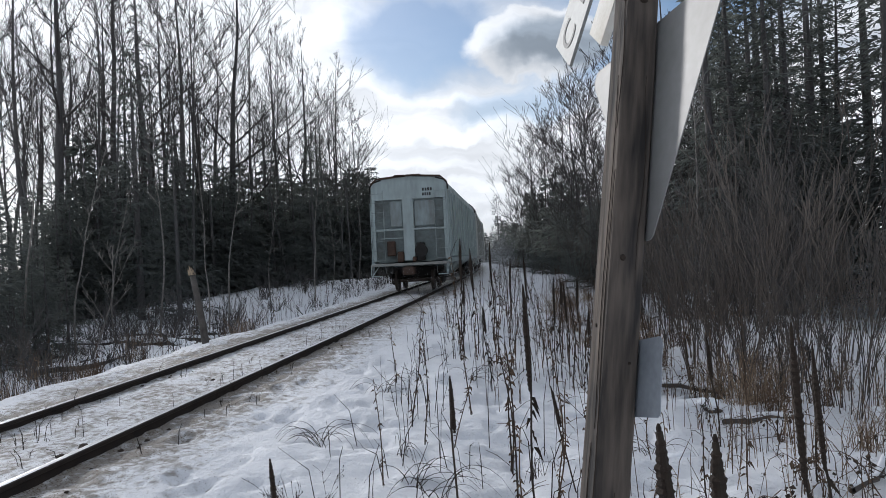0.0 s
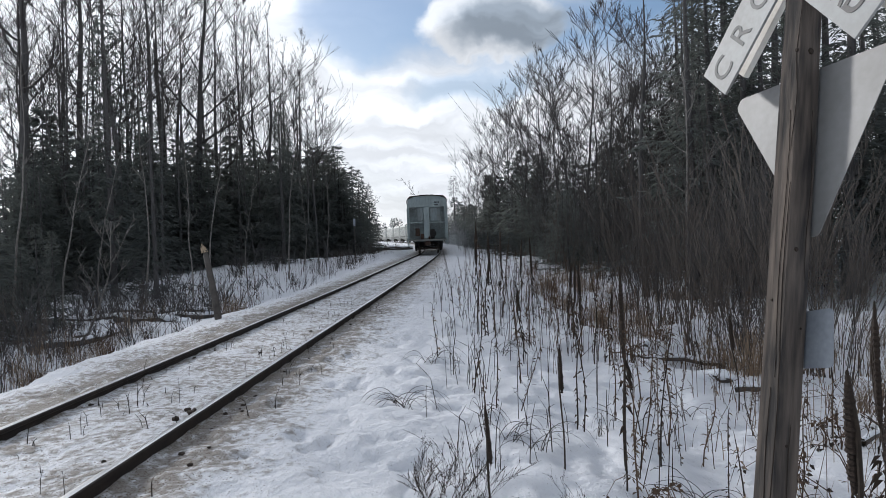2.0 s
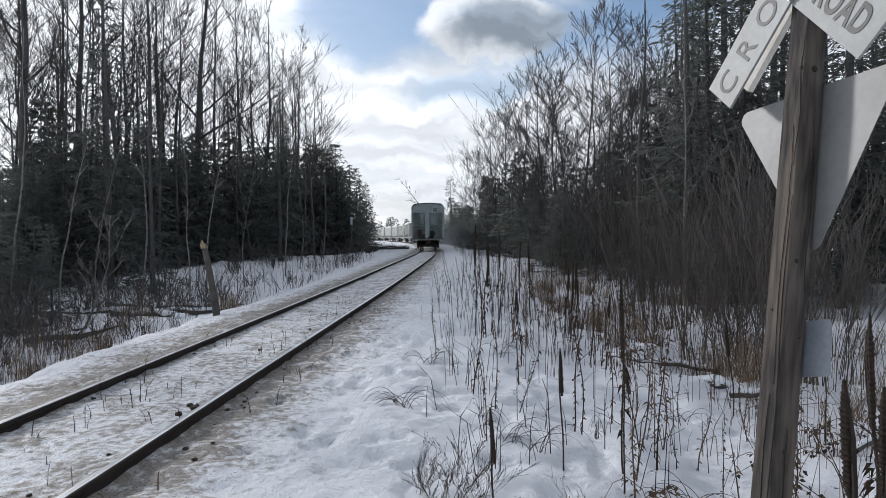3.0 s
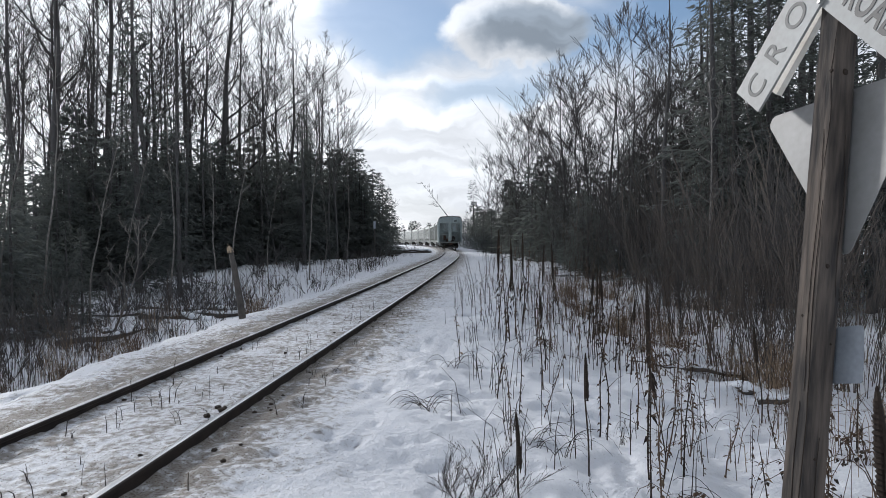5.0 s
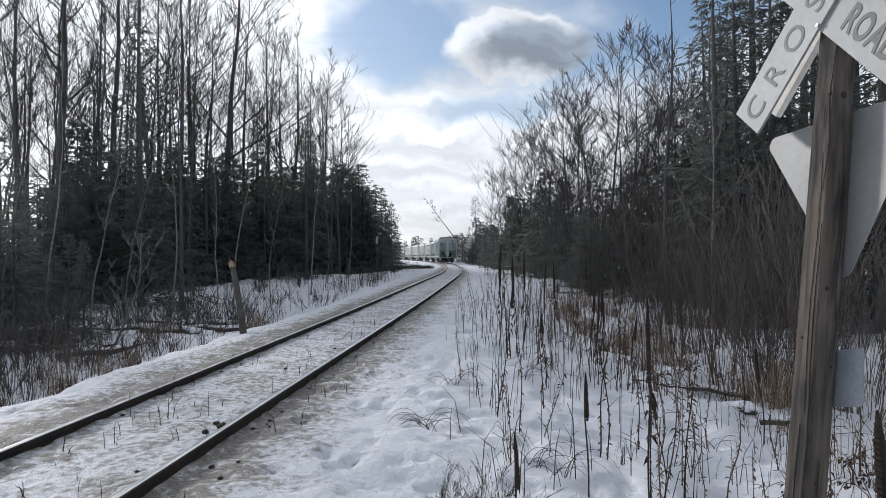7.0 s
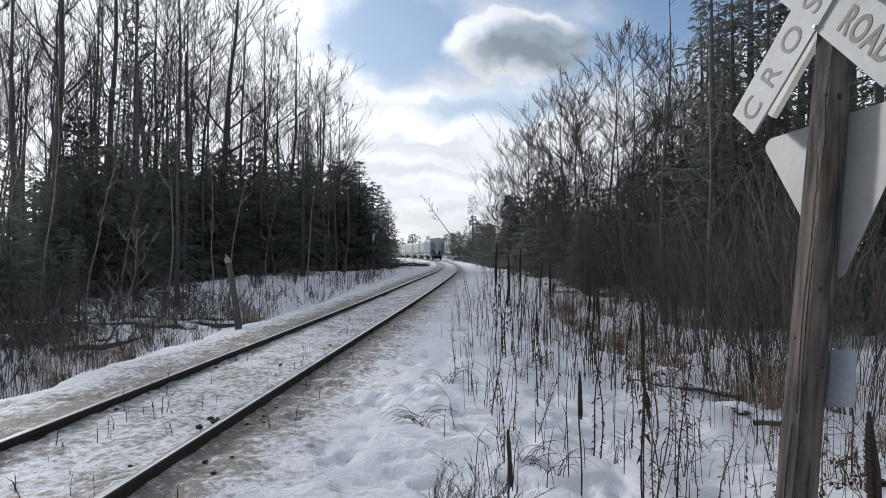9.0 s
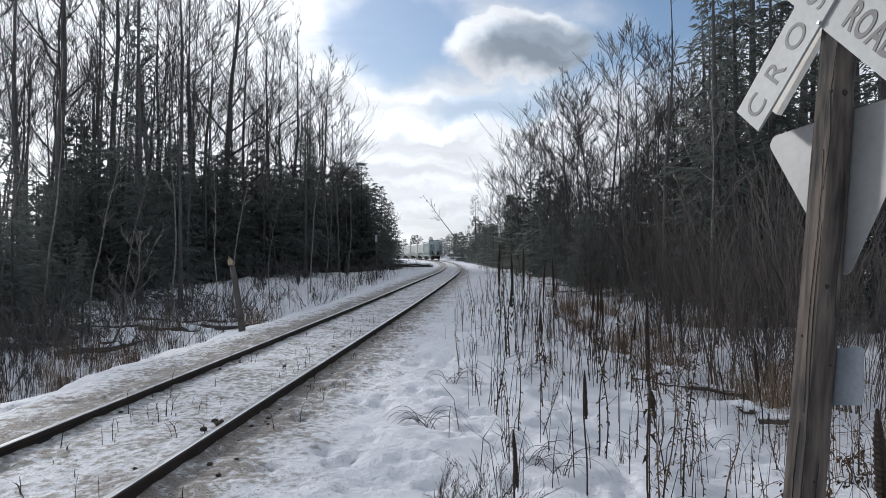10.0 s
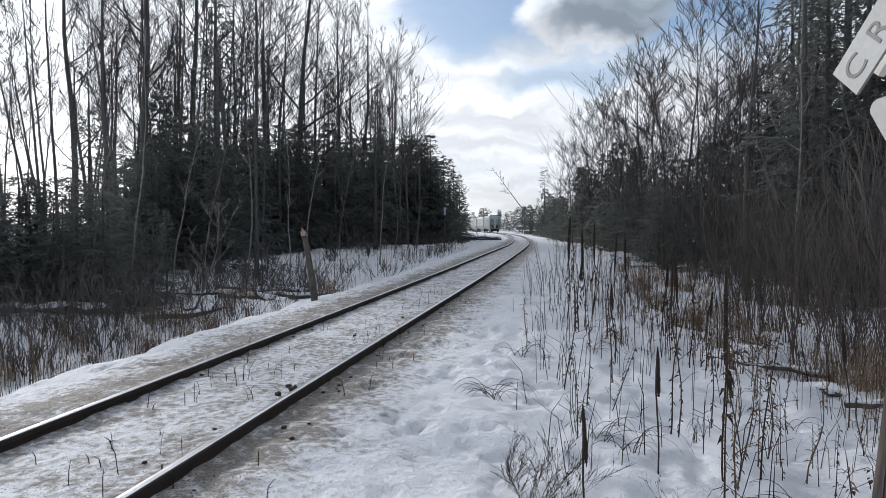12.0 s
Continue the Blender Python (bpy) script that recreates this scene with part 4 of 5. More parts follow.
for _ in range(7):
    x, y = spot(rng.uniform(-53, -41), rng.uniform(24, 34))
    put(rng.choice(SLIM), place(x, y, rng.uniform(0, 360), rng.uniform(0.9, 1.2), rng.uniform(0, 6), rng.uniform(0, 360)))
# the dark belt of young firs under them
back_pieces = []
for k in range(104):
    b = -36.5 + 25.5 * (k + rng.random()) / 104
    edge = 24 + max(0, b + 42) * 1.02
    x, y = spot(b, edge + abs(rng.gauss(0, 4)))
    put(rng.choice(FIRS[:2]), place(x, y, rng.uniform(0, 360), rng.uniform(0.8, 1.15) * (1.0 + 0.3 * max(0, (b + 30) / 16))))
for k in range(60):
    b = -36 + 25 * (k + rng.random()) / 60
    edge = 33 + max(0, b + 42) * 1.15
    x, y = spot(b, edge + abs(rng.gauss(0, 4)))
    back_pieces.append((rng.choice(FARFIR), place(x, y, rng.uniform(0, 360), rng.uniform(0.8, 1.1) * (1.0 + 0.25 * max(0, (b + 30) / 16)))))
for k in range(24):
    x, y = spot(-52 + 14.5 * (k + rng.random()) / 24, rng.uniform(19.5, 23.5))
    put(FIRS[3], place(x, y, rng.uniform(0, 360), rng.uniform(0.66, 0.84)))
for b, away, size in ((-34.6, 20.5, 0.40), (-35.6, 21.3, 0.34), (-33.6, 22.5, 0.36)):
    x, y = spot(b, away)
    put(SPRUCE[0], place(x, y, rng.uniform(0, 360), size))
for k in range(9):
    x, y = spot(-52 + 12 * (k + rng.random()) / 9, rng.uniform(20.5, 25))
    put(SPRUCE[0], place(x, y, rng.uniform(0, 360), 0.5 * rng.uniform(0.85, 1.1)))
for b, away, size in ((-29.7, 44, 1.30), (-27.4, 46, 0.98), (-25.6, 48, 1.0), (-20.6, 50, 0.98), (-16.4, 55, 1.0), (-32.8, 42, 0.85), (-23.0, 50, 0.8)):
    x, y = spot(b, away)
    put(SPIRE[0], place(x, y, rng.uniform(0, 360), size))
for b, away, size in ((-29.6, 32, 1.45), (-26.6, 30, 0.95), (-16.6, 44, 1.2)):
    x, y = spot(b, away)
    put(FIRS[2], place(x, y, rng.uniform(0, 360), size))
for b, away, i in ((-36.5, 21, 0), (-33, 22, 1), (-30.5, 23, 1), (-27.5, 24, 0), (-24, 25, 1), (-22.6, 27, 0), (-19.6, 31, 1), (-16.2, 34, 0), (-15, 38, 1), (-13, 46, 0), (-38.5, 20, 1)):
    x, y = spot(b, away)
    put(BIRCH[i], place(x, y, rng.uniform(0, 360), rng.uniform(0.75, 1.0), rng.uniform(2, 7), rng.uniform(-40, 40)))
# firs that close the view along the bend
for d, s, i, size in ((-6.3, 58, 0, 0.95), (-7.2, 55, 0, 0.92), (-8.4, 55, 0, 1.1), (-7.4, 62, 0, 1.05), (-6.9, 66, 0, 0.92), (-9.0, 60, 0, 1.15), (-7.0, 74, 0, 0.95), (-10, 56, 0, 1.1)):
    x, y = at_track(d, s)
    put(SPRUCE[i], place(x, y, rng.uniform(0, 360), size))
far_pieces = []
for _ in range(26):
    x, y = at_track(-rng.uniform(7.5, 18), rng.uniform(50, 95))
    far_pieces.append((rng.choice(FARFIR + SMALL[:1]), place(x, y, rng.uniform(0, 360), rng.uniform(0.7, 1.0))))

# thicket and trees on the sign's side
for _ in range(25):
    x, y = at_track(6.5 + 3.2 * rng.random(), 7.6 + 9.5 * rng.random())
    put(rng.choice(STEMS), place(x, y, rng.uniform(0, 360), rng.uniform(0.75, 1.15)))
for x, y, i, size in ((7.1, 10.0, 1, 0.85), (7.7, 10.4, 0, 0.8), (6.5, 30, 1, 0.9), (6.9, 34, 0, 0.8), (7.6, 39, 2, 0.8), (8.0, 10.9, 2, 0.75), (8.4, 10, 1, 1.0), (7.3, 12.4, 3, 1.0), (6.9, 14.2, 1, 0.8), (8.1, 13.2, 0, 0.85), (7.5, 15.5, 3, 1.1)):
    put(BUSH[i], place(x, y, rng.uniform(0, 360), size))
for _ in range(115):
    s = 12 + 73 * rng.random() ** 1.15
    d = 7.0 + 4.6 * math.exp(-((s - 8) / 8) ** 2) + abs(rng.gauss(0, 3.2))
    x, y = at_track(d, s)
    put(rng.choice(BUSH), place(x, y, rng.uniform(0, 360), rng.uniform(0.7, 1.1)))
for b, away, i, size in ((9.5, 34, 2, 1.36), (7, 40, 0, 1.5), (11.5, 32, 2, 1.3), (13.5, 30, 0, 1.45), (5.2, 46, 1, 1.6), (4.2, 52, 2, 1.35), (2.8, 62, 0, 1.6), (15, 31, 2, 1.3), (17, 28, 1, 1.5), (8.2, 37, 1, 1.6), (12.4, 34, 1, 1.6), (6.2, 43, 2, 1.3), (10.6, 37, 0, 1.45), (1.4, 74, 0, 1.6), (3.4, 58, 1, 1.65), (19, 27, 0, 1.35), (0.4, 84, 1, 1.6), (-0.6, 100, 0, 1.3), (2.0, 70, 2, 1.4), (16, 33, 0, 1.5)):
    x, y = spot(b, away)
    put(SMALL[i], place(x, y, rng.uniform(0, 360), size * (0.77 if b > 12 else 0.84 if b > 6.5 else 0.95)))
for _ in range(12):
    x, y = at_track(rng.uniform(8, 16), rng.uniform(24, 90))
    back_pieces.append((rng.choice(SMALL), place(x, y, rng.uniform(0, 360), rng.uniform(0.8, 1.3))))
for x, y, size in ((14, 24, 1.5), (12.6, 22.5, 1.3), (16, 24.5, 1.55), (17.6, 22, 1.45), (11.8, 26, 1.4), (19, 24.5, 1.5), (20.5, 20.5, 1.5), (22, 26, 1.5), (18, 18.5, 1.2), (15, 20.5, 1.25), (23, 21, 1.4), (13.4, 27, 1.6)):
    back_pieces.append((PINE[int(x * 3) % 2], place(x, y, rng.uniform(0, 360), size * 0.75)))
for k in range(36):
    b = 3 + 22 * (k + rng.random()) / 36
    x, y = spot(b, 30 + 30 * max(0, 1 - b / 16) + abs(rng.gauss(0, 5)))
    back_pieces.append((rng.choice(FARFIR), place(x, y, rng.uniform(0, 360), rng.uniform(0.65, 1.05))))
for _ in range(46):
    b = rng.uniform(17.5, 52)
    x, y = spot(b, rng.uniform(20, 34))
    put(rng.choice(PINE), place(x, y, rng.uniform(0, 360), rng.uniform(0.8, 1.15), rng.uniform(0, 3), rng.uniform(0, 360)))
for _ in range(34):
    b = 10.5 + 40 * rng.random() ** 1.4
    x, y = spot(b, rng.uniform(27, 37))
    put(rng.choice(FIRS), place(x, y, rng.uniform(0, 360), rng.uniform(0.6, 1.0)))
for d, s, i, size in ((7.2, 29, 3, 0.75), (7.3, 31, 3, 0.85), (7.8, 35, 3, 0.9), (8.0, 38, 3, 0.9), (8.8, 43, 3, 1.0), (9.2, 46, 1, 0.8), (7.6, 33, 3, 0.85), (8.4, 36, 1, 0.75), (7.4, 39, 3, 0.9), (8.8, 41, 0, 0.7), (7.3, 44, 3, 0.95), (8.2, 47, 1, 0.8), (7.2, 50, 3, 1.0), (7.6, 54, 1, 0.85), (7.0, 59, 3, 1.0), (8.5, 52, 0, 0.75), (6.4, 63, 3, 0.85), (6.0, 68, 3, 0.8), (6.6, 73, 1, 0.75), (5.8, 78, 3, 0.9), (6.2, 84, 1, 0.8), (5.6, 91, 3, 0.95), (6.0, 98, 1, 0.8)):
    x, y = at_track(d, s)
    put(FIRS[i], place(x, y, rng.uniform(0, 360), size))
for _ in range(64):
    x, y = at_track(6.2 + abs(rng.gauss(0, 5)), rng.uniform(55, 170))
    far_pieces.append((rng.choice(FARFIR + SMALL[1:2]), place(x, y, rng.uniform(0, 360), rng.uniform(0.8, 1.25))))
for _ in range(26):
    x, y = at_track(rng.uniform(4.6, 8.0), rng.uniform(62, 125))
    far_pieces.append((rng.choice(FARFIR[:1] + BUSH[:1]), place(x, y, rng.uniform(0, 360), rng.uniform(0.5, 0.8))))
for _ in range(34):
    x, y = spot(rng.uniform(-14, -1), rng.uniform(230, 300))
    far_pieces.append((FARFIR[0], place(x, y, rng.uniform(0, 360), rng.uniform(0.9, 1.4))))
# woods past the bend
for _ in range(14):
    x, y = at_track(rng.uniform(-95, 30), rng.uniform(215, 300))
    far_pieces.append((FARFIR[0], place(x, y, rng.uniform(0, 360), rng.uniform(0.8, 1.1))))
for p, (b, away) in zip(FARFIR, ((-21.0, 49.0), (-27.0, 44.0))):
    x, y = spot(b, away)
    put(p, place(x, y, 30, 1.0))
joined("back_wood", back_pieces, "dark back rows of firs behind the wood edge", "wood")
joined("far_wood", far_pieces, "far mixed wood of firs and bare trees along the bend", "wood")


def single_trees():
    """The odd trees: broken snags, a pale crooked tree and one that leans over the line."""
    snag = bare_tree(51, 9.5, 0.11, 0.45, 6, spread=0.22, depth=1, many=3)
    tagged(snag, "dead grey snag with a few broken limbs", "tree", "snags")
    x, y = spot(14.4, 21.5)
    put(snag, place(x, y, 40, 1.12, 2, 20))
    x, y = spot(17.6, 24)
    put(snag, place(x, y, 200, 1.05, 1, 90))
    pale = bare_tree(57, 5.4, 0.035, 0.42, 10, bark=M_PALEBARK, spread=0.30, depth=2, many=3, wobble=0.06, thin=0.005)
    tagged(pale, "pale crooked leafless tree before dark conifers", "tree")
    x, y = spot(18.2, 15.5)
    put(pale, place(x, y, 10, 1.0, 5, 180))
    pale2 = bare_tree(53, 3.2, 0.035, 0.3, 8, bark=M_PALEBARK, spread=0.4, depth=2, many=3, wobble=0.25)
    tagged(pale2, "short twisted pale tree standing in brush", "tree")
    x, y = spot(-31.6, 19.0)
    put(pale2, place(x, y, 0, 1.0, 4, 0))
    lean = bare_tree(54, 16.5, 0.15, 0.6, 16, spread=0.16, depth=1, many=3, thin=0.022, wobble=0.02)
    tagged(lean, "bare tree that leans far over the bend", "tree")
    x, y = at_track(6.5, 128)
    put(lean, place(x, y, 0, 1.0, 38, 180))
    flat = fir(63, 14, 4.5, 0.8, 0.70, 0.6, 2.4, "pine_tree")
    tagged(flat, "tall pine with a flat ragged top", "conifer")
    x, y = at_track(7.4, 132)
    put(flat, place(x, y, 0, 1.0))


single_trees()


# ---------- low growth, stumps and logs ----------
def broken_stump():
    root = new("stump")
    V, F = [], []
    tube(V, F, [Vector((0, 0, -0.4)), Vector((-0.06, 0, 0.5)), Vector((-0.14, 0, 1.2)), Vector((-0.22, 0, 1.75))], [0.095, 0.085, 0.075, 0.065], 9)
    mesh_object("trunk", V, F, M_LOG, root, True)
    V, F = [], []
    for i in range(7):
        w = 2 * math.pi * i / 7
        c = Vector((-0.22 + 0.06 * math.cos(w), 0.06 * math.sin(w), 1.70))
        tube(V, F, [c, c + Vector((-0.05, 0, 0.10 + 0.16 * ((i * 37) % 7) / 7))], [0.035, 0.004], 4)
    tagged(mesh_object("splinter", V, F, M_PALEWOOD, root), "pale torn wood at the break", kind="stuff")
    return tagged(root, "broken leaning trunk with a pale torn top", "stump")


put(broken_stump(), place(-2.15, 13.45, -15, 0.84, 3.5, 180))


def track_marker():
    """A slim post with a narrow white plate beside the line."""
    root = new("track_marker")
    bm = bmesh.new()
    box(bm, (-0.03, -0.03, -0.3), (0.03, 0.03, 2.9), 0.006)
    part("post", bm, M_LOG, root)
    bm = bmesh.new()
    plate(bm, rounded([(-0.07, 2.5), (0.07, 2.5), (0.07, 3.0), (-0.07, 3.0)], 0.02, 3), -0.045, -0.033)
    part("plate", bm, M_PLATE, root, "narrow pale plate")
    return tagged(root, "slim post with a narrow pale plate beside the line", "track marker")


put(track_marker(), place(-4.9, 43.5, 8, 1.0))


def log_thing(seed, length, r):
    rng = random.Random(seed)
    root = new("fallen_log")
    V, F = [], []
    pts = [Vector((length * (i / 6 - 0.5), 0.08 * math.sin(i * 1.3 + seed), r * 0.6 + 0.04 * math.sin(i * 2.1))) for i in range(7)]
    tube(V, F, pts, [r * (1 - 0.06 * i) for i in range(7)], 8)
    for i in range(3):
        q = pts[rng.randint(1, 5)]
        tube(V, F, [q, q + rand_dir(rng, 0.5) * rng.uniform(0.3, 0.8)], [r * 0.3, 0.012], 5)
    mesh_object("trunk", V, F, M_LOG, root, True)
    V, F = [], []
    tube(V, F, [p + Vector((0, 0, r * 0.92)) for p in pts], [r * (0.55 + 0.3 * (i % 2)) for i in range(7)], 7)
    mesh_object("snow_cap", V, F, M_SNOWCAP, root, True)["label"] = "strip of snow lying on the log"
    return tagged(root, "fallen grey log with snow lying on it", "log", "fallen logs")


LOGS = [log_thing(1, 4.5, 0.11), log_thing(2, 3.4, 0.085), log_thing(3, 2.6, 0.13)]
for x, y, turn, i in ((-6.2, 21.0, 12, 0), (-7.4, 22.2, -8, 0), (-5.4, 22.6, 5, 1), (-8.6, 20.2, 25, 1), (-6.8, 19.4, -20, 2), (-4.9, 20.2, 8, 1), (-9.5, 18.0, -30, 2), (-8.0, 17.0, 15, 0), (-6.4, 16.2, 60, 1), (-9.8, 14.6, 20, 2)):
    put(LOGS[i], place(x, y, turn, 1.0))
for d, s, turn, i in ((-5.0, 68, 5, 0), (-5.6, 70, -10, 0), (-4.6, 71, 12, 1), (-6.2, 67, 0, 0), (-4.4, 66, -14, 1)):
    x, y = at_track(d, s)
    put(LOGS[i], place(x, y, turn, 1.3, sink=-0.25))
for _ in range(58):
    x, y = spot(rng.uniform(-52, -14), rng.uniform(11, 30))
    if x < -4.2:
        put(rng.choice(BRUSH), place(x, y, rng.uniform(0, 360), rng.uniform(0.7, 1.3)))
for _ in range(16):
    s = rng.uniform(9, 40)
    x, y = at_track(rng.uniform(7.0, 10.5), s)
    put(rng.choice(BRUSH), place(x, y, rng.uniform(0, 360), rng.uniform(0.6, 1.2)))


for _ in range(24):
    x, y = at_track(-rng.uniform(4.6, 9.0), rng.uniform(8, 24))
    put(rng.choice(BRUSH), place(x, y, rng.uniform(0, 360), rng.uniform(0.7, 1.25)))


for _ in range(75):
    x, y = at_track(-3.9 - 9.0 * rng.random() ** 1.2, 11 + 34 * rng.random())
    put(rng.choice(BRUSH), place(x, y, rng.uniform(0, 360), rng.uniform(0.7, 1.5)))
for _ in range(22):
    x, y = at_track(-rng.uniform(4.2, 8.5), rng.uniform(6.5, 14))
    put(rng.choice(STEMS + BRUSH), place(x, y, rng.uniform(0, 360), rng.uniform(0.5, 0.8)))
for k in range(5):
    x, y = spot(-39 + 0.6 * k, rng.uniform(26, 31))
    put(FIRS[k % 2], place(x, y, rng.uniform(0, 360), rng.uniform(0.8, 1.0)))
for _ in range(8):
    x, y = at_track(-rng.uniform(3.8, 6.5), rng.uniform(60, 72))
    put(rng.choice(BRUSH), place(x, y, rng.uniform(0, 360), rng.uniform(0.6, 1.0)))


def dead_grass(name, spots, seed, lo, hi, mat, label, droop=0.5):
    """Loose dry stalks over a stretch of ground, as one heap of stuff."""
    rng = random.Random(seed)
    V, F = [], []
    for x, y in spots:
        z = z_at(x, y) - 0.03
        h = rng.uniform(lo, hi)
        a = rng.uniform(0, 2 * math.pi)
        o = Vector((math.cos(a), math.sin(a), 0)) * h * rng.uniform(0.02, droop)
        p = Vector((x, y, z))
        q, e = p + o * 0.3 + Vector((0, 0, h * 0.6)), p + o + Vector((0, 0, h * rng.uniform(0.75, 1.0)))
        r = rng.uniform(0.0028, 0.0055)
        tube(V, F, [p, q, e], [r, r * 0.8, r * 0.4], 3)
        if rng.random() < 0.35:
            for _ in range(rng.randint(2, 5)):
                c = p.lerp(q, rng.uniform(0.4, 1.0))
                w = rand_dir(rng, rng.uniform(-0.2, 0.6)) * h * rng.uniform(0.05, 0.16)
                tube(V, F, [c, c + w], [r * 0.6, r * 0.4], 3)
    ob = mesh_object(name, V, F, mat)
    return tagged(ob, label, "dry grass", kind="stuff")


def scatter(n, seed, d0, d1, s0, s1, clump=0.5):
    """Plan places in loose clumps beside the track."""
    rng = random.Random(seed)
    out = []
    while len(out) < n:
        d, s = rng.uniform(d0, d1), s0 + (s1 - s0) * rng.random() ** 1.4
        for _ in range(rng.randint(1, 7) if rng.random() < clump else 1):
            x, y = at_track(d + rng.gauss(0, 0.16), s + rng.gauss(0, 0.22))
            out.append((float(x), float(y)))
    return out


dead_grass("dry_grass", scatter(150, 1, 2.2, 4.6, 4.5, 22), 1, 0.25, 0.9, M_WEED, "thin dead weed stalks standing in snow")
dead_grass("dry_grass", scatter(380, 2, 4.6, 9.5, 6, 42, 0.9), 2, 0.3, 1.3, M_BROWNWEED, "dense dead brown weed stalks along the ditch")
dead_grass("dry_grass", scatter(120, 9, 3.6, 6.8, 8, 28, 0.95), 9, 0.4, 1.5, M_BROWNWEED, "tall thin dead stalks along the ditch", 0.30)
dead_grass("dry_grass", scatter(430, 3, 5.6, 11.5, 9, 30, 0.95), 3, 0.35, 1.1, M_STRAW, "straw-coloured dead grass in tufts")
dead_grass("dry_grass", scatter(560, 4, -9.5, -3.4, 6, 45, 0.8), 4, 0.4, 1.2, M_WEED, "dead brown weed stalks below the embankment")
dead_grass("dry_grass", scatter(260, 5, -9, -3.3, 6, 26, 0.95), 5, 0.35, 1.0, M_STRAW, "straw-coloured dead grass below the embankment")
dead_grass("dry_grass", scatter(420, 10, -6.5, -3.2, 5, 15, 0.95), 10, 0.3, 0.95, M_BROWNWEED, "brown dead reeds at the foot of the bank", 0.3)
dead_grass("dry_grass", scatter(100, 11, 3.0, 5.6, 9.5, 20, 0.95), 11, 0.5, 1.5, M_WEED, "tall dark dead stalks in a cluster on the verge", 0.22)
dead_grass("dry_grass", scatter(110, 12, 5.3, 8.5, 3.6, 8.5, 0.9), 12, 0.2, 0.9, M_BROWNWEED, "dead stalks round the foot of the sign", 0.5)
dead_grass("dry_grass", scatter(80, 13, 5.2, 9, 4.2, 9, 0.9), 13, 0.25, 0.8, M_STRAW, "rusty dead grass behind the sign", 0.5)
dead_grass("dry_grass", scatter(140, 6, -0.6, 1.5, 3.2, 14, 0.7), 6, 0.06, 0.3, M_WEED, "short dead weeds along the rail")
dead_grass("dry_grass", scatter(500, 7, -6.5, -3.0, 34, 75, 0.7), 7, 0.5, 1.3, M_WEED, "far dead stalks beside the bend")
dead_grass("dry_grass", scatter(360, 8, 2.6, 7, 30, 80, 0.7), 8, 0.4, 1.2, M_WEED, "far dead stalks on the verge")


def mullein(seed, height, spike, thick):
    """A dead stalk with a rough dark seed spike on top."""
    rng = random.Random(seed)
    root = new("weed_stalk")
    V, F = [], []
    pts = [Vector((0.02 * math.sin(i * 0.9 + seed), 0.02 * math.cos(i * 1.1), -0.1 + (height + 0.1) * i / 7)) for i in range(8)]
    tube(V, F, pts, [thick * 0.35] * 8, 6)
    mesh_object("stem", V, F, M_WEED, root)
    V, F = [], []
    n = 44
    sp = [pts[-1] + Vector((0, 0, -spike + (spike + 0.02) * i / n)) for i in range(n + 1)]
    tube(V, F, sp, [thick * (0.45 + 0.30 * (i % 2) + 0.30 * rng.random()) * min(1, 0.45 + 5 * i / n) * (1 - 0.75 * max(0, i / n - 0.7) / 0.3) for i in range(n + 1)], 7)
    mesh_object("seed_spike", V, F, M_SPIKE, root)
    if seed % 2:
        V, F = [], []
        for i in range(9):
            p = Vector((0, 0, rng.uniform(0.05, height - spike)))
            w = rand_dir(rng, -0.5)
            l = rng.uniform(0.04, 0.09)
            s_ = w.cross(Vector((0, 0, 1))).normalized() * 0.008
            n0 = len(V)
            V += [p, p + w * l * 0.5 + s_, p + w * l + Vector((0, 0, -0.05)), p + w * l * 0.5 - s_ + Vector((0, 0, 0.015))]
            F += [(n0, n0 + 1, n0 + 2), (n0, n0 + 2, n0 + 3)]
        tagged(mesh_object("dead_leaf", V, F, M_WEED, root), kind="stuff")
    return tagged(root, "dead weed stalk with a rough dark seed spike", "weed", "spiked weeds")


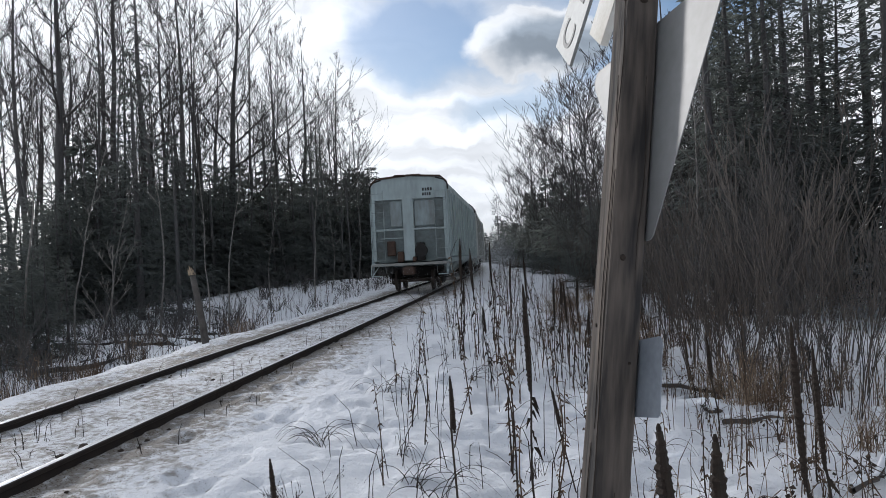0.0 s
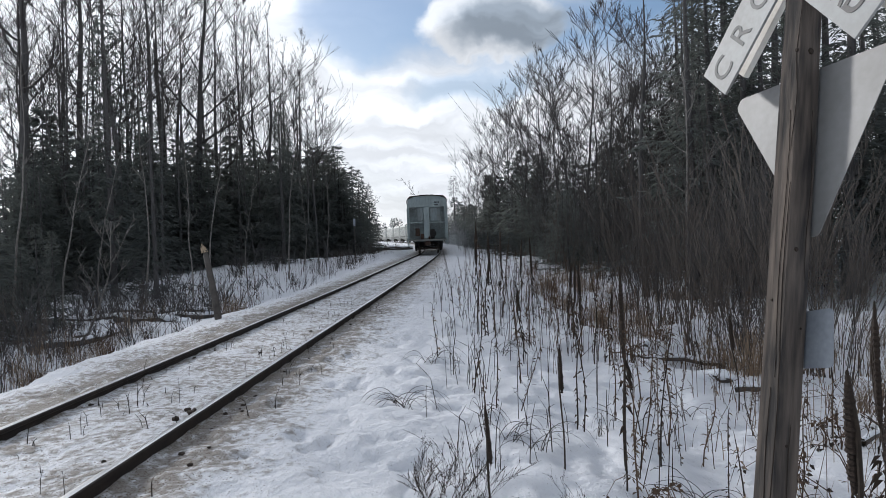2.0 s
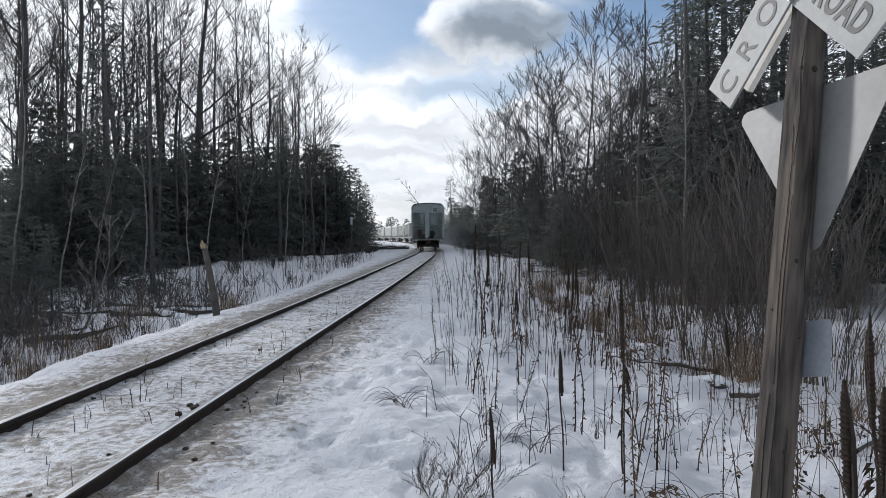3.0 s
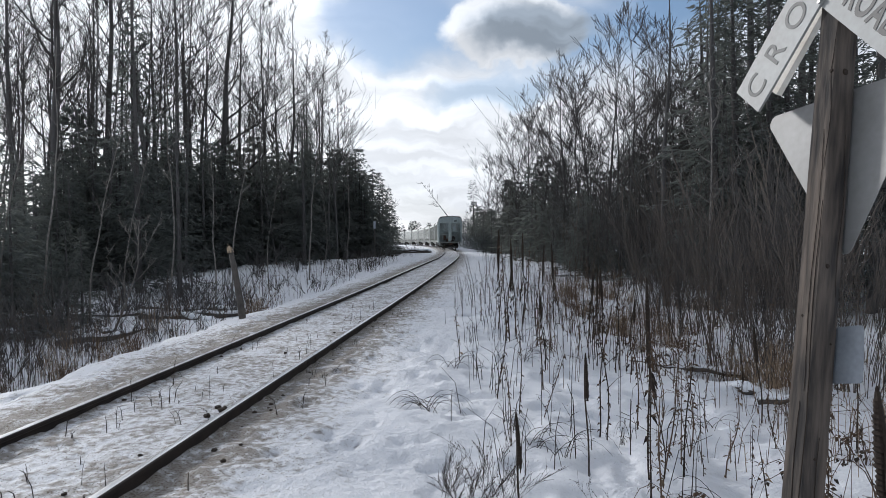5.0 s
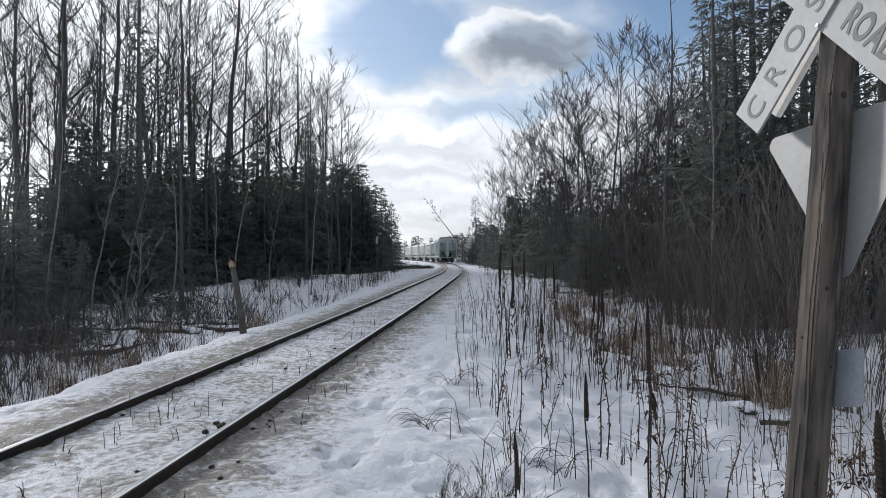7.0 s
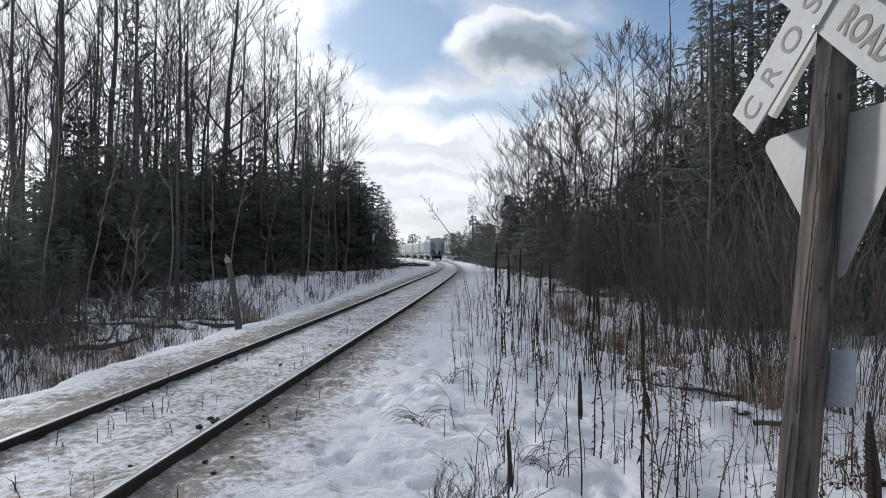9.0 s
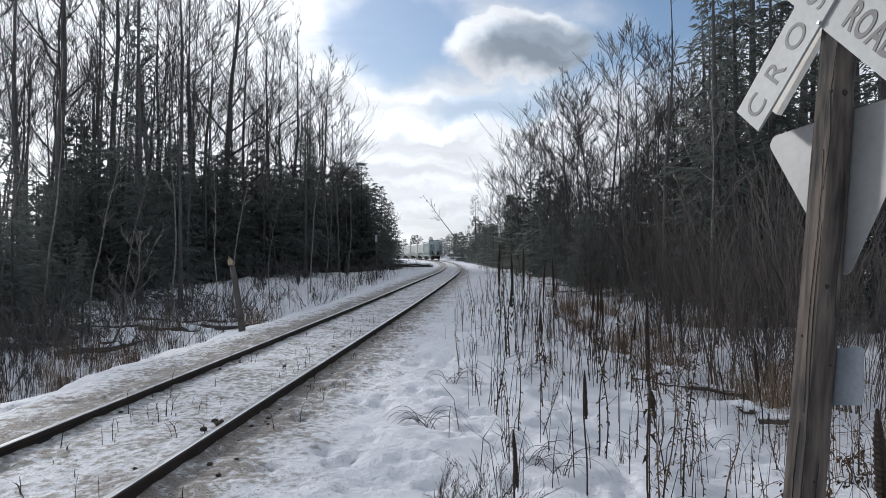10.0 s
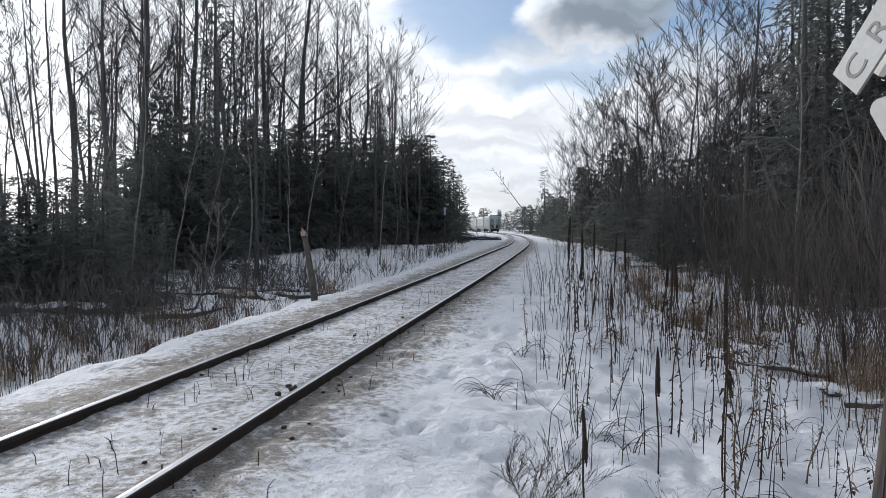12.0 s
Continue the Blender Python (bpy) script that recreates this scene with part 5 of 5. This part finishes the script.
def leafy_weed(seed, height):
    """A dead stalk hung with shrivelled leaves and side stems."""
    rng = random.Random(seed)
    root = new("weed_stalk")
    V, F = [], []
    bend = rng.uniform(-0.1, 0.1)
    pts = [Vector((bend * (i / 7) ** 2 * height, 0.03 * math.sin(i + seed), -0.1 + (height + 0.1) * i / 7)) for i in range(8)]
    tube(V, F, pts, [0.0085 - 0.0007 * i for i in range(8)], 5)
    for _ in range(rng.randint(3, 7)):
        q = pts[rng.randint(3, 7)]
        w = rand_dir(rng, rng.uniform(0.2, 0.7)) * rng.uniform(0.1, 0.3) * height
        tube(V, F, [q, q + w * 0.6, q + w + Vector((0, 0, -0.03))], [0.003, 0.0025, 0.0015], 3)
    mesh_object("stem", V, F, M_BROWNWEED if seed % 2 else M_WEED, root)
    V, F = [], []
    for i in range(int(26 * height)):
        f = rng.random() ** 0.8
        j = min(int(f * 7), 6)
        p = pts[j].lerp(pts[j + 1], f * 7 - j)
        if p.z < 0.05:
            continue
        w = rand_dir(rng, rng.uniform(-0.9, 0.1))
        l = rng.uniform(0.02, 0.07)
        s_ = w.cross(Vector((0.2, 0.1, 1))).normalized() * rng.uniform(0.004, 0.010)
        n0 = len(V)
        V += [p, p + w * l * 0.5 + s_, p + w * l + Vector((0, 0, -0.02)), p + w * l * 0.5 - s_ + Vector((0, 0, 0.01))]
        F += [(n0, n0 + 1, n0 + 2), (n0, n0 + 2, n0 + 3)]
    tagged(mesh_object("dead_leaf", V, F, M_BROWNWEED if seed % 3 else M_STRAW, root), kind="stuff")
    return tagged(root, "tall dead weed hung with shrivelled brown leaves", "weed", "leafy weeds")


def umbel_weed(seed, height):
    """A finely branched dead weed with specks of seed at its tips."""
    rng = random.Random(seed)
    root = new("weed_stalk")
    V, F = [], []
    for _ in range(7):
        grow(V, F, rng, Vector((rng.gauss(0, 0.03), rng.gauss(0, 0.03), -0.05)), rand_dir(rng, 0.88), height * rng.uniform(0.7, 1.0), 0.0035, 2, 0.03, 3, 5, 0.0012)
    mesh_object("stem", V, F, M_WEED, root)
    tips = [v for v in V if v.z > height * 0.45][::9]
    V2, F2 = [], []
    for t in tips:
        tube(V2, F2, [t, t + Vector((0, 0, 0.008))], [0.004, 0.003], 4)
    tagged(mesh_object("seed_head", V2, F2, M_SPIKE, root), kind="stuff")
    return tagged(root, "finely branched dead weed with dark seed heads", "weed", "branched weeds")


def bowed_grass(seed, length):
    """A clump of long stalks bent over until their tips touch the snow."""
    rng = random.Random(seed)
    root = new("grass_clump")
    V, F = [], []
    for _ in range(9):
        a = rng.uniform(-0.5, 0.5) + (math.pi if rng.random() < 0.25 else 0)
        o = Vector((math.cos(a), math.sin(a), 0))
        l = length * rng.uniform(0.6, 1.1)
        h = l * rng.uniform(0.35, 0.75)
        base = Vector((rng.gauss(0, 0.05), rng.gauss(0, 0.05), -0.03))
        pts = [base + o * (l * g ** 1.4) + Vector((0, 0, h * 4 * g * (1 - g) ** 0.8 * 0.62)) for g in [i / 9 for i in range(10)]]
        tube(V, F, pts, [0.004 - 0.0003 * i for i in range(10)], 3)
    mesh_object("tuft", V, F, M_WEED, root)
    return tagged(root, "clump of dead grass bowed over onto snow", "dry grass", "bowed grass")


MULL = [mullein(1, 1.0, 0.30, 0.020), mullein(2, 0.95, 0.34, 0.019), mullein(3, 1.45, 0.62, 0.019), mullein(4, 1.25, 0.42, 0.027)]
for x, y, i, size, lean, to in ((3.36, 3.46, 1, 0.86, 4, 180), (3.92, 5.03, 1, 1.04, 2, 180), (4.42, 5.2, 2, 1.12, 1, 200), (4.86, 2.78, 3, 1.16, 3, 180), (4.95, 2.75, 3, 1.16, 1, 150), (4.72, 5.9, 1, 0.9, 12, 200), (5.70, 4.05, 2, 1.2, 2, 180), (6.03, 4.62, 2, 1.08, 3, 190), (6.9, 5.4, 0, 1.2, 2, 90), (4.75, 10.2, 2, 1.05, 1, 0), (5.0, 11.0, 2, 1.0, 2, 180), (5.3, 13.5, 2, 1.0, 2, 20), (5.1, 9.4, 0, 1.1, 3, 0), (3.25, 12.2, 2, 1.28, 1, 0), (3.55, 11.7, 2, 1.2, 2, 180), (3.75, 12.9, 2, 1.25, 1, 90), (4.05, 12.4, 2, 1.1, 3, 20), (3.4, 10.6, 0, 1.2, 2, 0), (4.4, 13.4, 2, 1.2, 2, 200), (4.9, 12.0, 0, 1.3, 3, 0), (3.9, 9.2, 0, 1.1, 4, 170), (7.4, 6.8, 2, 0.9, 6, 10), (6.3, 7.8, 1, 1.2, 5, 150)):
    put(MULL[i], place(x, y, rng.uniform(0, 360), size, lean, to))
LEAFY = [leafy_weed(1, 1.1), leafy_weed(2, 1.4), leafy_weed(3, 0.9), leafy_weed(4, 1.25), leafy_weed(5, 1.0), leafy_weed(6, 0.75)]
for x, y, i in ((4.55, 5.25, 0), (4.30, 4.70, 1), (4.36, 4.62, 2), (5.1, 4.6, 5), (5.3, 4.4, 2)):
    put(LEAFY[i], place(x, y, rng.uniform(0, 360), 0.9, rng.uniform(0, 6), rng.uniform(0, 360)))
for _ in range(105):
    s = 4.8 + 26 * rng.random() ** 1.3
    x, y = at_track(rng.choice((rng.uniform(2.4, 4.6), rng.uniform(4.2, 8.5), rng.uniform(4.6, 7.0))), s)
    put(rng.choice(LEAFY), place(x, y, rng.uniform(0, 360), rng.uniform(0.6, 1.15), abs(rng.gauss(0, 7)), rng.uniform(0, 360)))
for _ in range(34):
    s = rng.uniform(8.5, 19)
    x, y = at_track(rng.uniform(3.1, 5.9), s)
    put(rng.choice(LEAFY), place(x, y, rng.uniform(0, 360), rng.uniform(0.8, 1.35), abs(rng.gauss(0, 5)), rng.uniform(0, 360)))
for _ in range(66):
    s = 6 + 28 * rng.random() ** 1.3
    x, y = at_track(-rng.uniform(3.5, 8.0), s)
    put(rng.choice(LEAFY), place(x, y, rng.uniform(0, 360), rng.uniform(0.6, 1.1), abs(rng.gauss(0, 6)), rng.uniform(0, 360)))
UMBEL = [umbel_weed(1, 0.5), umbel_weed(2, 0.62)]
for x, y, i, size in ((3.05, 3.85, 0, 1.0), (3.25, 4.15, 1, 0.8), (2.85, 4.4, 0, 0.7), (3.9, 3.75, 1, 0.7)):
    put(UMBEL[i], place(x, y, rng.uniform(0, 360), size))


def straw_tuft(seed, height, mat=M_STRAW):
    """A tuft of dry grass blades, some upright and some broken over."""
    rng = random.Random(seed)
    root = new("grass_clump")
    V, F = [], []
    for _ in range(70):
        base = Vector((rng.gauss(0, 0.10), rng.gauss(0, 0.10), -0.04))
        h = height * rng.uniform(0.45, 1.05)
        out = Vector((rng.gauss(0, 0.22), rng.gauss(0, 0.22), 0)) * height
        e = base + out + Vector((0, 0, h))
        pts = [base, base.lerp(e, 0.55) - out * 0.15, e]
        if rng.random() < 0.45:
            pts.append(e + Vector((rng.gauss(0, 0.15), rng.gauss(0, 0.15), -rng.uniform(0.1, 0.5) * h)))
        tube(V, F, pts, [0.0035, 0.003, 0.0022, 0.0012][:len(pts)], 3)
    mesh_object("tuft", V, F, mat, root)
    return tagged(root, "tuft of straw-coloured dead grass standing in snow", "dry grass", "grass tufts")


def bramble(seed, size):
    """Arching thin stems hung with shrivelled leaves."""
    rng = random.Random(seed)
    root = new("bramble")
    V, F, V2, F2 = [], [], [], []
    for _ in range(8):
        o = rand_dir(rng, 0)
        l, h = size * rng.uniform(0.5, 1.1), size * rng.uniform(0.5, 1.0)
        base = Vector((rng.gauss(0, 0.07), rng.gauss(0, 0.07), -0.04))
        pts = [base + o * (l * g ** 1.6) + Vector((rng.gauss(0, 0.012), rng.gauss(0, 0.012), h * 2.6 * g * (1 - g) ** 0.7)) for g in [i / 9 for i in range(10)]]
        tube(V, F, pts, [0.0055 - 0.0004 * i for i in range(10)], 4)
        for _ in range(13):
            q = pts[rng.randint(3, 9)] + Vector((rng.gauss(0, 0.02), rng.gauss(0, 0.02), rng.gauss(0, 0.015)))
            d = rand_dir(rng, rng.uniform(-1, 0.0))
            m = rng.uniform(0.02, 0.055)
            side = d.cross(Vector((0.3, 0.2, 1))).normalized() * m * rng.uniform(0.2, 0.42)
            n0 = len(V2)
            V2 += [q, q + d * m * 0.5 + side, q + d * m, q + d * m * 0.5 - side + Vector((0, 0, 0.012))]
            F2 += [(n0, n0 + 1, n0 + 2), (n0, n0 + 2, n0 + 3)]
    tagged(mesh_object("stem", V, F, M_BROWNWEED, root), kind="stuff")
    tagged(mesh_object("dead_leaf", V2, F2, M_BROWNWEED if seed % 2 else M_WEED, root), kind="stuff")
    return tagged(root, "arching bramble with shrivelled brown leaves over snow", "bush", "brambles")


TUFT = [straw_tuft(1, 0.65), straw_tuft(2, 0.5), straw_tuft(3, 0.45, M_BROWNWEED)]
for x, y, i in ((7.0, 9.3, 0), (7.35, 9.6, 0), (6.8, 9.9, 1), (7.2, 8.9, 2), (6.7, 17, 0), (6.2, 16, 0), (7.2, 17.5, 0), (6.0, 14.6, 1), (6.6, 13, 0), (5.5, 17.5, 1), (5.0, 19, 0), (6.3, 20, 0), (5.8, 22, 0), (7.6, 7.6, 1), (8.2, 8.2, 0), (6.4, 11.6, 2), (5.9, 12.4, 0), (8.6, 7.2, 0), (9.0, 8.4, 1), (7.8, 6.4, 2)):
    put(TUFT[i], place(x, y, rng.uniform(0, 360), rng.uniform(0.85, 1.25)))
for _ in range(34):
    x, y = at_track(rng.uniform(5.2, 10), rng.uniform(9, 32))
    put(rng.choice(TUFT), place(x, y, rng.uniform(0, 360), rng.uniform(0.7, 1.3)))
for _ in range(26):
    x, y = at_track(-3.4 - 4.5 * rng.random() ** 1.3, 5.5 + 14 * rng.random() ** 1.5)
    put(rng.choice(TUFT), place(x, y, rng.uniform(0, 360), rng.uniform(0.7, 1.3)))
THORN = [bramble(1, 0.6), bramble(2, 0.75), bramble(3, 0.5)]
for x, y, i in ((5.75, 5.5, 2), (5.3, 3.5, 0), (5.55, 3.85, 1), (5.9, 4.2, 0), (5.5, 4.5, 2), (6.25, 4.05, 1), (6.5, 4.8, 0), (6.0, 5.0, 1), (6.9, 5.4, 0), (5.5, 3.1, 2), (5.9, 3.4, 0), (7.2, 6.0, 1), (6.6, 6.4, 2), (4.42, 4.35, 2), (6.4, 10.2, 1), (6.1, 10.9, 0), (5.6, 9.8, 2), (7.0, 8.0, 0), (4.1, 10.4, 2), (4.7, 13.2, 1)):
    put(THORN[i], place(x, y, rng.uniform(0, 360), rng.uniform(0.85, 1.1)))
for x, y, turn, i, size in ((6.2, 10.6, -35, 1, 0.55), (6.5, 10.2, 20, 2, 0.5), (6.9, 8.5, 10, 2, 0.32), (7.4, 7.0, 50, 1, 0.4)):
    put(LOGS[i], place(x, y, turn, size))
BOW = [bowed_grass(1, 0.55), bowed_grass(2, 0.45)]
for x, y, i, turn in ((2.43, 6.6, 0, 10), (2.55, 6.3, 1, 170), (3.32, 6.28, 1, -60), (3.7, 5.3, 0, 40), (3.5, 5.6, 1, 20), (4.9, 4.9, 0, 150), (4.4, 6.3, 1, 80), (2.6, 8.5, 0, 30), (3.6, 9.5, 1, 0), (5.6, 7.5, 0, 190)):
    put(BOW[i], place(x, y, turn, 1.0))


def snowy_stone(seed):
    """A dark stone with a pillow of snow on it."""
    root = new("snowy_stone")
    for name, mat, lift, flat, grow_by in (("stone", M_LOG, 0.0, 0.60, 0.92), ("snow_cap", M_SNOWCAP, 0.20, 0.56, 1.0)):
        bm = bmesh.new()
        bmesh.ops.create_icosphere(bm, subdivisions=3, radius=1)
        for v in bm.verts:
            k = 1 + 0.55 * noise.noise(v.co * 1.3 + Vector((seed * 5, 0, 0))) + 0.16 * noise.noise(v.co * 4 + Vector((0, seed * 3, 0)))
            v.co = Vector((v.co.x * k * grow_by, v.co.y * k * 0.8 * grow_by, v.co.z * k * flat + lift))
        part(name, bm, mat, root, "pillow of snow" if lift else "", True)
    return tagged(root, "dark stone half buried under a pillow of snow", "stone", "snowy stones")


STONES = [snowy_stone(1), snowy_stone(2), snowy_stone(3)]
for x, y, i, size in ((6.17, 11.2, 0, 0.20), (5.83, 7.5, 1, 0.13), (6.48, 8.9, 2, 0.14), (6.3, 7.15, 0, 0.10), (8.4, 9.0, 1, 0.22), (-4.5, 9.35, 0, 0.20), (-4.15, 9.45, 2, 0.16), (-4.75, 8.75, 1, 0.18), (-6.5, 17.0, 2, 0.28), (-5.7, 14.2, 1, 0.22), (-7.3, 16.2, 0, 0.30), (-6.2, 12.6, 0, 0.20), (-5.2, 11.4, 1, 0.17), (-7.9, 19.0, 2, 0.30), (-5.0, 18.0, 0, 0.22)):
    put(STONES[i], place(x, y, rng.uniform(0, 360), size, sink=0.28 * size))


def clods():
    """Dark clods of dirt and ballast between and beside the rails."""
    rng = random.Random(5)
    places = [(0.62, 5.95, 0.05), (0.55, 5.75, 0.035), (0.50, 6.1, 0.03)]
    for _ in range(45):
        side = rng.choice((0.62, 0.9, 1.05, -0.9, -0.6, 0.3))
        places.append((side + rng.gauss(0, 0.12), 3.0 + 10 * rng.random() ** 1.5, rng.uniform(0.008, 0.028)))
    for i in range(3):
        bm = bmesh.new()
        bmesh.ops.create_icosphere(bm, subdivisions=2, radius=1)
        for v in bm.verts:
            v.co *= 1 + 0.45 * noise.noise(v.co * 1.6 + Vector((i * 5, 0, 0)))
            v.co.z *= 0.7
        me = bpy.data.meshes.new("clod")
        bm.to_mesh(me)
        bm.free()
        me.materials.append(M_DIRT)
        for x, y, r in places[i::3]:
            if abs(abs(x) - 0.7525) < 0.07 + r:
                continue
            ob = new("clod", me)
            ob.matrix_world = pose(x, y, z_at(x, y) + r * 0.25, 0, 0, rng.uniform(0, 360)) @ Matrix.Scale(r, 4)
            tagged(ob, "dark clod of dirt lying on gritty snow", "clod", "clods by the rail")


clods()


# ---------- what moves ----------
TRAIN_AT, TRAIN_SPEED, CAR_PITCH = 24.0, 11.6, 17.2


TRUCK_A, TRUCK_B = 2.21, 14.33


def motions():
    for k, ob in enumerate(CARS):
        rows = []
        for i in range(25):
            t = i * 0.5
            s0 = TRAIN_AT + TRAIN_SPEED * t + k * CAR_PITCH
            xa, ya, _ = line(s0 + TRUCK_A)
            xb, yb, _ = line(s0 + TRUCK_B)
            a = math.atan2(float(xa - xb), float(yb - ya))
            fx, fy = float(xa) + TRUCK_A * math.sin(a), float(ya) - TRUCK_A * math.cos(a)
            za, zb = float(grade(s0 + TRUCK_A)), float(grade(s0 + TRUCK_B))
            rows.append((t, pose(fx, fy, za + (za - zb) * TRUCK_A / (TRUCK_B - TRUCK_A), math.degrees(math.atan2(zb - za, (TRUCK_B - TRUCK_A))), 0, math.degrees(a))))
        walk(ob, rows)
        if k == 0:
            walk(DUST, rows)
    # the wheels of the last two wagons roll
    for ob in CARS[:2]:
        for truck in [c for c in ob.children if c.name.startswith("truck")]:
            for wheel in truck.children:
                o = wheel.matrix_basis.translation.copy()
                walk(wheel, [(f / 30, pose(o.x, o.y, o.z, -math.degrees(TRAIN_SPEED * f / 30 / 0.423) % 360)) for f in range(0, 361)])


motions()
